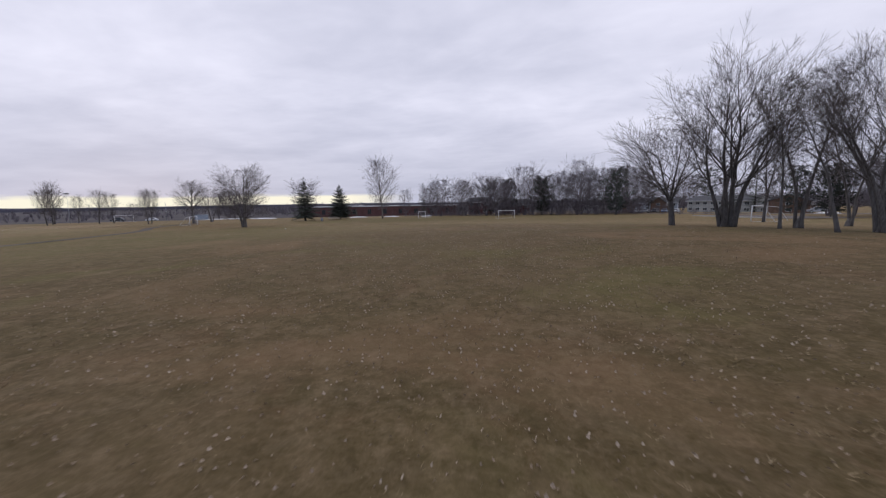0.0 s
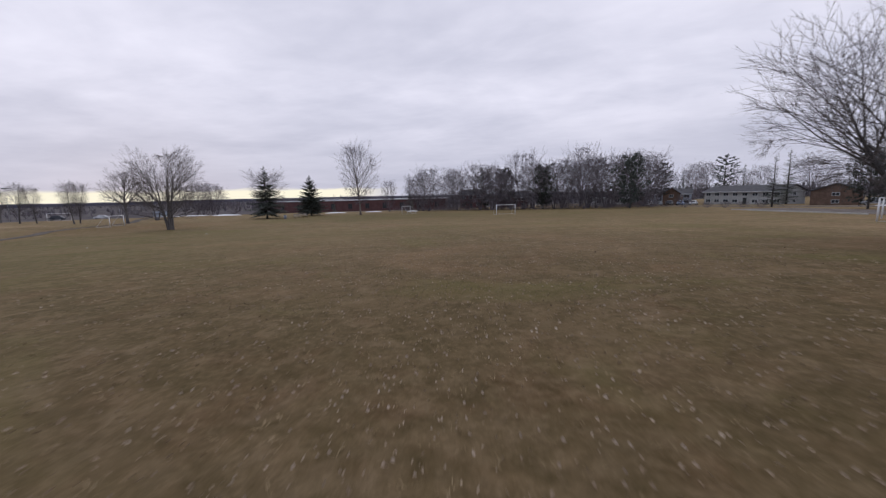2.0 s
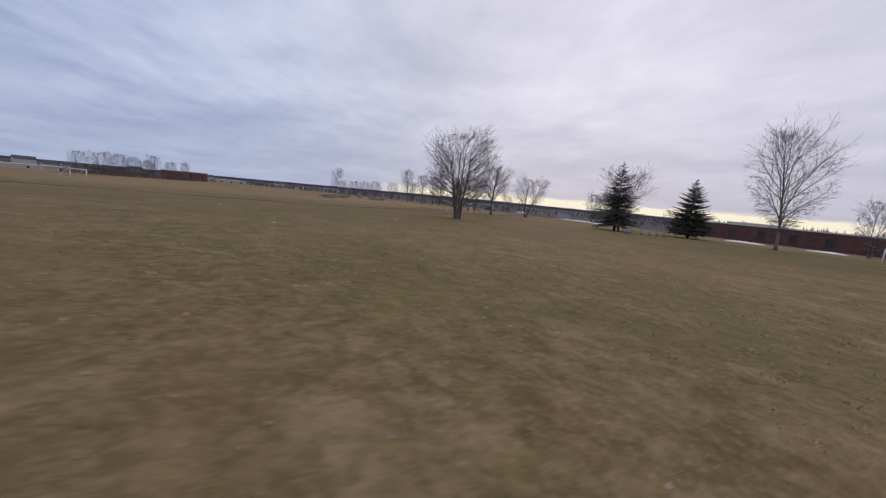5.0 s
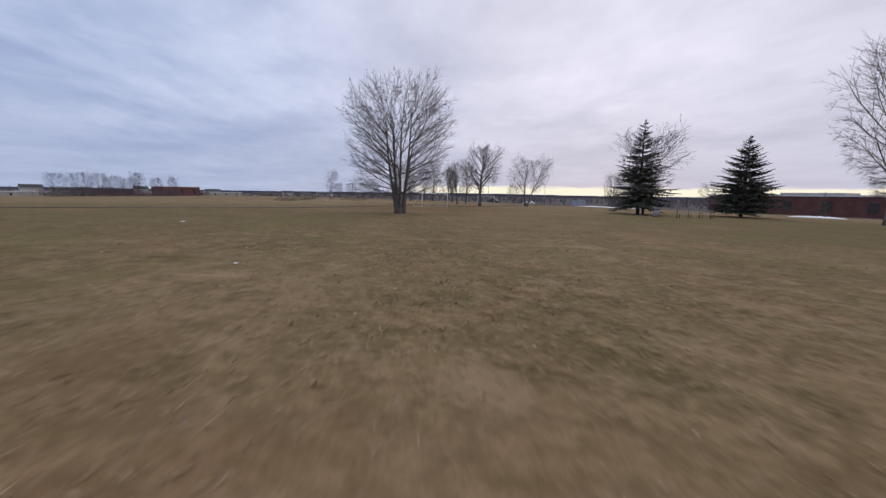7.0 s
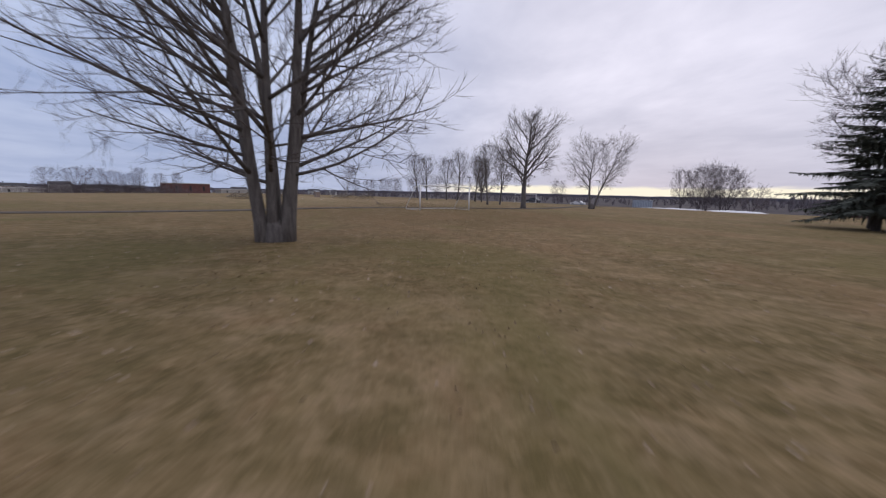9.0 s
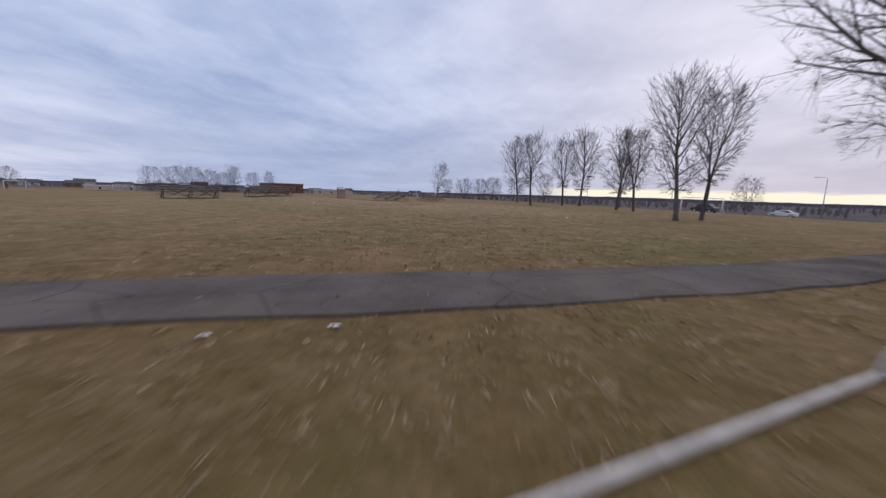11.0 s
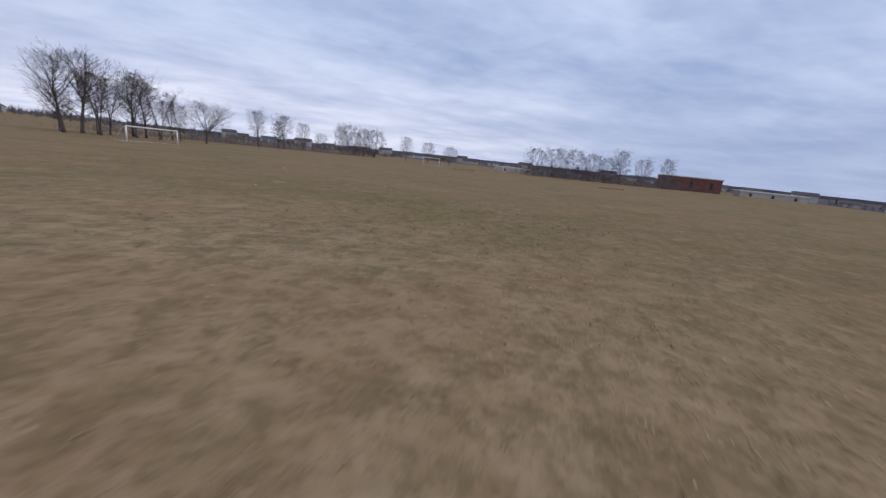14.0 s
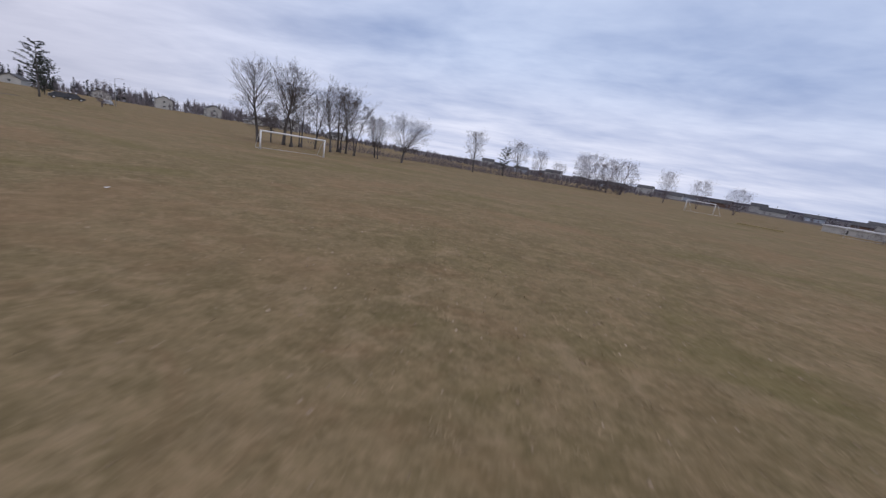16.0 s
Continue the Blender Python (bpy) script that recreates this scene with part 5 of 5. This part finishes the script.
# the row across the street, north-east
gable_house("long two-storey terrace in pale siding, dark shingle roof", 68.5, 143.5, -62, 22, 9, 3.9, 5.5, M_SIDING, M_SHINGLE, 8, 2, "terrace_house")
gable_house("pale blue terrace behind parked cars, dark shingle roof", 54.0, 166.0, -22, 20, 9, 3.8, 5.4, M_BLUESIDE, M_SHINGLE, 7, 2, "terrace_house")
gable_house("low pale house beyond the tree belt", 38.0, 170.0, -10, 16, 8, 3.2, 5.2, M_SIDING, M_SHINGLE, 5, 1)
gable_house("brown brick end house with a gable to the street", 58.8, 158.8, 62, 8, 5, 3.9, 5.8, M_TANBRICK, M_SHINGLE, 3, 2)
gable_house("brown brick end house with a gable to the street", 78.0, 115.5, 52, 9, 8, 3.2, 4.8, M_TANBRICK, M_SHINGLE, 3, 2)
gable_house("brown brick house with a gable to the street", 50.5, 169.3, 68, 7, 4.5, 3.6, 5.4, M_TANBRICK, M_SHINGLE, 3, 1)
gable_house("pale house beside the street", 90.0, 100.0, -60, 14, 9, 4.4, 6.4, M_SIDING, M_SHINGLE, 5, 2)
gable_house("red brick house seen through the belt", 2.0, 172.0, 0, 12, 9, 4.0, 6.2, M_BRICK, M_SHINGLE, 4, 2)
gable_house("red brick house seen through the belt", -14.0, 168.0, -8, 9, 8, 5.5, 7.4, M_BRICK, M_SHINGLE, 3, 2)
# the brick school to the north, and the far one to the south-west
flat_building("long low red brick school with a flat pale roof edge", -96.0, 160.0, 8, 72, 18, 4.9, M_BRICK, 10, pane=1.5, roofbox=(14, 5, 5.2, 26, 12, 5.8))
flat_building("far red brick school with a pale roof band", -245.0, -29.0, 131, 18, 14, 5.0, M_BRICK, 3, pane=0.7)
flat_building("far low white building", -262.0, -12.0, 128, 18, 9, 2.1, M_SIDING, 3, pane=0.6, name="low_building")
flat_building("long white building behind a clump of trees", -216.0, -92.0, 126, 42, 10, 2.1, M_SIDING, 4, pane=0.6, name="low_building")
# houses along the southern edge
for k, (x, y, tn, w, fl) in enumerate([(6, -89, 140, 11, 2), (-4, -100, 142, 10, 2), (-15, -108, 145, 12, 1), (-28, -112, 150, 11, 2), (18, -78, 138, 12, 1), (-43, -122, 155, 11, 1), (28, -62, 130, 11, 1)]):
    x, y = -110 + (x + 110) * 1.7, 20 + (y - 20) * 1.7
    gable_house("pale house with a grey roof beyond the field", x, y, tn, w, 8, 2.6 * fl, 2.6 * fl + 2.0, M_SIDING, M_SHINGLE, 4, fl)
for k in range(34):
    a = radians(94 + k * 2.7 + (k % 3) * 0.7)
    r = 350 + (k * 37 % 80)
    x, y = -120 - math.sin(a) * r, 50 + math.cos(a) * r
    one = k % 4 != 1
    gable_house("far pale house in a row at the field's end", x, y, math.degrees(a) + 180 + (k * 29 % 30) - 15, 10 + k % 3 * 2, 8, 3.0 if one else 5.0, 5.2 if one else 7.0, (M_SIDING, M_SIDING, M_TANBRICK, M_BLUESIDE)[k % 4], M_SHINGLE, 3, 1 if one else 2)


# ---------- vehicles ----------
def car(label, x, y, turn, mat, tall=0.0, name="car"):
    c = thing(name, label, "car", set_on(None, x, y, turn))
    prof = [(-2.15, 0.35), (-2.2, 0.75), (-1.35, 0.92), (-0.75, 1.38 + tall), (0.85 + tall * 0.8, 1.42 + tall), (1.65 + tall, 0.98 + tall * 0.2), (2.15, 0.9), (2.2, 0.38)]
    b = Build()
    for yy, k in ((-0.85, 0.96), (-0.80, 1.0), (0.80, 1.0), (0.85, 0.96)):
        b.v += [(px, yy if pz < 0.95 else yy * 0.84, pz * k) for px, pz in prof]
    n = len(prof)
    b.f = [(r * n + i, r * n + i + 1, (r + 1) * n + i + 1, (r + 1) * n + i) for r in range(3) for i in range(n - 1)]
    b.f += [tuple(range(n - 1, -1, -1)), tuple(range(3 * n, 4 * n)), (0, n, 2 * n, 3 * n)[::-1] + () , (n - 1, 2 * n - 1, 3 * n - 1, 4 * n - 1)]
    body = part("body", b, mat, c, smooth=False)
    for sgn in (-1, 1):
        g = Build()
        g.quad((-1.15, 0.735 * sgn, 0.98), (1.35 + tall, 0.735 * sgn, 0.98), (0.78 + tall * 0.8, 0.695 * sgn, 1.34 + tall), (-0.70, 0.695 * sgn, 1.32 + tall))
        gl = part("side_window", g, M_GLASS, body)
        gl.location.y = 0.012 * sgn
    g = Build()
    g.quad((-1.34, -0.62, 0.95), (-1.34, 0.62, 0.95), (-0.80, 0.58, 1.345 + tall), (-0.80, -0.58, 1.345 + tall))
    part("windscreen", g, M_GLASS, body).location.x = -0.02
    for yy in (-0.58, 0.58):
        part("headlight", Build_box(-2.215, yy - 0.14, 0.6, -2.16, yy + 0.14, 0.72), M_TRIM, body)
    for xx in (-1.35, 1.35):
        for yy in (-0.80, 0.80):
            w = Build()
            w.tube([(xx, yy - 0.1, 0.32), (xx, yy + 0.1, 0.32)], 0.32, 14)
            wh = part("wheel", w, M_TYRE, c, smooth=False)
            r = Build()
            r.tube([(xx, yy - 0.11, 0.32), (xx, yy + 0.11, 0.32)], 0.19, 10)
            part("rim", r, M_TRIM, wh)
    return c


for k, (x, y, a) in enumerate([(46.0, 150.5, 60), (48.6, 149.4, 64), (51.2, 148.2, 60), (54.0, 147.0, 62), (57.0, 145.4, 58), (75.0, 108.5, -30), (82.0, 97.0, -28), (84.8, 88.0, -30)]):
    car("parked " + ("white", "silver", "dark", "blue", "white", "silver", "red", "white")[k] + " car beside the street", x, y, a, CAR_PAINTS[(0, 1, 2, 3, 0, 1, 4, 0)[k]], 0.15 if k % 3 == 2 else 0.0)
for k, (x, y, a, c) in enumerate([(-141, 150, 20, 2), (-150, 133, 40, 0), (-9.5, -60, 130, 1), (-20, -41, 60, 2), (-16.5, -46, 60, 2), (-146, 116, 30, 2)]):
    car("parked " + ("white", "silver", "dark")[c] + " car beyond the field", x, y, a, CAR_PAINTS[c], 0.2 if c == 2 else 0.0)

# ---------- lamp posts, floodlights, box shelter ----------
def lamp_post(x, y, h, label, twin=False, name="street_lamp"):
    p = thing(name, label, "lamp", set_on(None, x, y, x * 13 % 360))
    b = Build()
    b.tube([(0, 0, -0.3), (0, 0, h * 0.5), (0, 0, h)], [0.11, 0.085, 0.06], 8)
    part("pole", b, M_TIN, p, smooth=True)
    if twin:
        part("crossarm", Build_box(-1.1, -0.06, h - 0.1, 1.1, 0.06, h + 0.02), M_TIN, p)
        for s in (-0.9, -0.3, 0.3, 0.9):
            part("floodlight", Build_box(s - 0.22, -0.2, h, s + 0.22, 0.12, h + 0.42), M_DARK, p)
    else:
        b = Build()
        b.tube([(0, 0, h), (0.5, 0, h + 0.25), (1.6, 0, h + 0.32)], 0.035, 6)
        part("arm", b, M_TIN, p)
        part("lamp_head", Build_box(1.4, -0.14, h + 0.24, 2.0, 0.14, h + 0.36), M_TRIM, p)


lamp_post(-200, 136, 13.5, "tall floodlight mast at the valley's edge", True, "floodlight_mast")
lamp_post(-232, 118, 12, "floodlight mast at the valley's edge", True, "floodlight_mast")
lamp_post(-11, -61, 7.5, "street lamp near the houses")
lamp_post(88, 62, 7.5, "street lamp beside the street")
lamp_post(-150, 140, 8, "thin pole beyond the field")
shelter = thing("metal_container", "pale blue-grey metal storage container", "container", set_on(None, -140.5, 149.0, 45))
part("body", Build_box(-2.6, -1.2, -0.3, 2.6, 1.2, 2.5), mottled("container_paint", (0.24, 0.28, 0.33), (0.32, 0.36, 0.41), 1.2, 0.6), shelter)
for k in range(12):
    part("rib", Build_box(-2.5 + k * 0.44, -1.235, -0.2, -2.36 + k * 0.44, -1.2, 2.4), M_BLUESIDE, shelter)


# ---------- old snow heaps by the drive ----------
def snow(x, y, l, w, h, turn, seed):
    rng = random.Random(seed)
    b = Build()
    nx, ny = 16, 6
    for j in range(ny + 1):
        for i in range(nx + 1):
            u, v = i / nx * 2 - 1, j / ny * 2 - 1
            e = max(0, 1 - u * u) * max(0, 1 - v * v)
            b.v.append((u * l / 2, v * w / 2, -0.05 + h * e ** 0.6 * rng.uniform(0.5, 1.0)))
    b.f = [(j * (nx + 1) + i, j * (nx + 1) + i + 1, (j + 1) * (nx + 1) + i + 1, (j + 1) * (nx + 1) + i) for j in range(ny) for i in range(nx)]
    lone("snow_bank", b, M_SNOW, "low bank of old snow by the drive", "snow", smooth=True, m=set_on(None, x, y, turn), group="banks of old snow")


for k, (x, y, l, a) in enumerate([(-90, 127, 8, 40), (-112, 134.5, 12, 70), (-126, 142, 18, 55), (-101, 137, 8, 60), (-44, 139, 6, 10), (-30, 138, 4, 30), (-55, 133, 7, 20), (72, 101, 5, 120)]):
    snow(x, y, l, 2.4, 0.4, a, 300 + k)


# ---------- far woods and hills ----------
def woods(name, label, arcs, seed, mat, dark=False):
    """Distant woods of many small trees: bare ones of fine rising twigs, conifers of drooping sprays."""
    rng = random.Random(seed)
    b = Build()
    for a0, a1, r0, r1, h0, h1, n in arcs:
        for _ in range(n):
            a, r = radians(rng.uniform(a0, a1)), rng.uniform(r0, r1)
            cx, cy = -60 - math.sin(a) * r, 50 + math.cos(a) * r
            h, w = rng.uniform(h0, h1), rng.uniform(0.26, 0.48)
            z = land(cx, cy) - 0.5
            thick = h * (0.05 if dark else 0.028) * max(1.0, r / 450)
            for k in range(40 if dark else 36):
                t, f = rng.uniform(0, 6.28), rng.random()
                if dark:
                    q = h * w * 0.75 * (1 - f) ** 0.8 * rng.uniform(0.5, 1.1) + 0.1
                    p0 = (cx, cy, z + h * f)
                    p1 = (cx + q * math.cos(t), cy + q * math.sin(t), z + h * (f - 0.06))
                else:
                    q = h * w * math.sin(math.pi * (0.12 + 0.8 * f)) * rng.uniform(0.3, 1.1)
                    p0 = (cx + q * 0.25 * math.cos(t), cy + q * 0.25 * math.sin(t), z + h * f * 0.55)
                    p1 = (cx + q * math.cos(t), cy + q * math.sin(t), z + h * (0.15 + 0.85 * f) * rng.uniform(0.9, 1.08))
                u = Vector((-math.sin(t + 0.6), math.cos(t + 0.6), 0.5)) * thick
                b.quad(Vector(p0) - u, Vector(p0) + u, Vector(p1) + u * 0.15)
    return lone(name, b, mat, label, "woods", "stuff")


# skyline woods: colour lightened to stand in for haze over the distance
M_WOODS = mottled("haze_paled_woods", (0.175, 0.158, 0.172), (0.240, 0.218, 0.230), 0.08, 1.0, relief=0, spec=0.0)
M_FARPINES = mottled("far_pine_woods", (0.048, 0.054, 0.056), (0.080, 0.086, 0.084), 0.08, 1.0, relief=0, spec=0.0)
woods("far_woods", "leafless woods along the skyline, paled for haze", [(96, 200, 380, 620, 2, 5.5, 800), (150, 235, 250, 340, 3, 6, 500), (200, 330, 300, 470, 8, 13, 700), (330, 392, 300, 460, 7, 12, 420), (40, 96, 700, 1100, 3, 6, 600), (20, 40, 420, 700, 5, 9, 200), (22, 100, 230, 480, 3, 6, 520)], 5, M_WOODS)
woods("far_pines", "dark pine woods along the skyline", [(150, 215, 330, 420, 4, 7, 22), (215, 300, 260, 330, 7, 12, 120), (100, 150, 420, 520, 5, 8, 24), (300, 350, 300, 360, 7, 12, 60)], 9, M_FARPINES, True)


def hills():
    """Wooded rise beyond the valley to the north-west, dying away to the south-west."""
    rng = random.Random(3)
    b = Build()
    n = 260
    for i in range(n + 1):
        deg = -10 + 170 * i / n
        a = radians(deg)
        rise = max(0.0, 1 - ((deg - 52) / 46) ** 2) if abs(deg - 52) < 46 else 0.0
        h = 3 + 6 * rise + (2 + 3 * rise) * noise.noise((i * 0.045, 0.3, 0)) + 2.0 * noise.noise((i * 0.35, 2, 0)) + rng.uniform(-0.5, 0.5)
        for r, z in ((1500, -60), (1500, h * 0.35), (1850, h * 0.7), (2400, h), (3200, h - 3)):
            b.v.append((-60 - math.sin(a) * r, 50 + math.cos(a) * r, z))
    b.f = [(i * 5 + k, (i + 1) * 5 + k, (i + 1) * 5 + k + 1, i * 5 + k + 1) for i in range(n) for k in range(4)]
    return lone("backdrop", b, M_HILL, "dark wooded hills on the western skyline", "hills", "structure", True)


hills()


# ---------- turf: tufts and dead leaves along the open lane across the field ----------
LANE = [(5, 0), (4, 12), (3, 25), (1, 38), (-8, 57), (-24, 63), (-45, 70), (-69, 73.5), (-86, 73.5), (-102, 68), (-114, 58), (-122, 47), (-127, 33), (-128, 18)]


def scatter(name, mat, count, width, seed, kind, lane=LANE):
    rng = random.Random(seed)
    legs = [math.dist(lane[k], lane[k + 1]) for k in range(len(lane) - 1)]
    b = Build()
    for _ in range(count):
        k = rng.choices(range(len(legs)), legs)[0]
        t = rng.random()
        x = lane[k][0] + (lane[k + 1][0] - lane[k][0]) * t + rng.gauss(0, width)
        y = lane[k][1] + (lane[k + 1][1] - lane[k][1]) * t + rng.gauss(0, width)
        z = land(x, y) + 0.02
        if kind == "tuft":
            for _ in range(4):
                a, l, h = rng.uniform(0, 6.28), rng.uniform(0.04, 0.10), rng.uniform(0.0, 0.018)
                ox, oy, w = rng.gauss(0, 0.03), rng.gauss(0, 0.03), rng.uniform(0.004, 0.009)
                b.quad((x + ox - math.sin(a) * w, y + oy + math.cos(a) * w, z - 0.03), (x + ox + math.sin(a) * w, y + oy - math.cos(a) * w, z - 0.03), (x + ox + math.cos(a) * l, y + oy + math.sin(a) * l, z + h))
        elif kind == "mat":
            lie = rng.uniform(0, 6.28)
            for _ in range(7):
                a, l, h = lie + rng.gauss(0, 0.7), rng.uniform(0.03, 0.09), rng.uniform(0.0, 0.022)
                ox, oy, w = rng.gauss(0, 0.06), rng.gauss(0, 0.06), rng.uniform(0.003, 0.008)
                b.quad((x + ox - math.sin(a) * w, y + oy + math.cos(a) * w, z - 0.02), (x + ox + math.sin(a) * w, y + oy - math.cos(a) * w, z - 0.02), (x + ox + math.cos(a) * l, y + oy + math.sin(a) * l, z + h))
        else:
            a, s = rng.uniform(0, 6.28), rng.uniform(0.010, 0.023)
            c, d = math.cos(a) * s, math.sin(a) * s
            q = rng.uniform(0.0, 0.03)
            b.quad((x - c, y - d, z + q), (x + d * 0.6, y - c * 0.6, z + 0.012), (x + c, y + d, z + q * 0.6))
            b.quad((x - c, y - d, z + q), (x + c, y + d, z + q * 0.6), (x - d * 0.6, y + c * 0.6, z + 0.02 + q))
    return b


lone("grass_tufts", scatter("grass_tufts", M_BLADE, 17000, 3.2, 11, "tuft"), M_BLADE, "short dry grass tufts over the turf", "grass", "stuff")
lone("fallen_leaves", scatter("fallen_leaves", M_LEAF, 18000, 5.0, 12, "leaf"), M_LEAF, "small pale dead leaves scattered over turf", "leaves", "stuff")
lone("maple_leaves", scatter("maple_leaves", M_LEAF, 16000, 5.5, 13, "leaf", LANE[:4]), M_LEAF, "small pale dead leaves blown from the maples", "leaves", "stuff")
M_STRAW = mottled("bleached_straw", (0.30, 0.225, 0.135), (0.46, 0.355, 0.230), 0.9, 0.95, relief=0, spec=0.1)
M_THATCH = mottled("dark_thatch", (0.135, 0.105, 0.052), (0.210, 0.165, 0.090), 0.9, 0.95, relief=0, spec=0.1)
lone("straw_mats", scatter("straw_mats", M_STRAW, 9000, 4.5, 21, "mat", LANE[7:12]), M_STRAW, "bleached mats of matted dead grass", "grass", "stuff")
lone("thatch_mats", scatter("thatch_mats", M_THATCH, 6000, 4.5, 22, "mat", LANE[7:12]), M_THATCH, "dark mats of damp dead grass", "grass", "stuff")
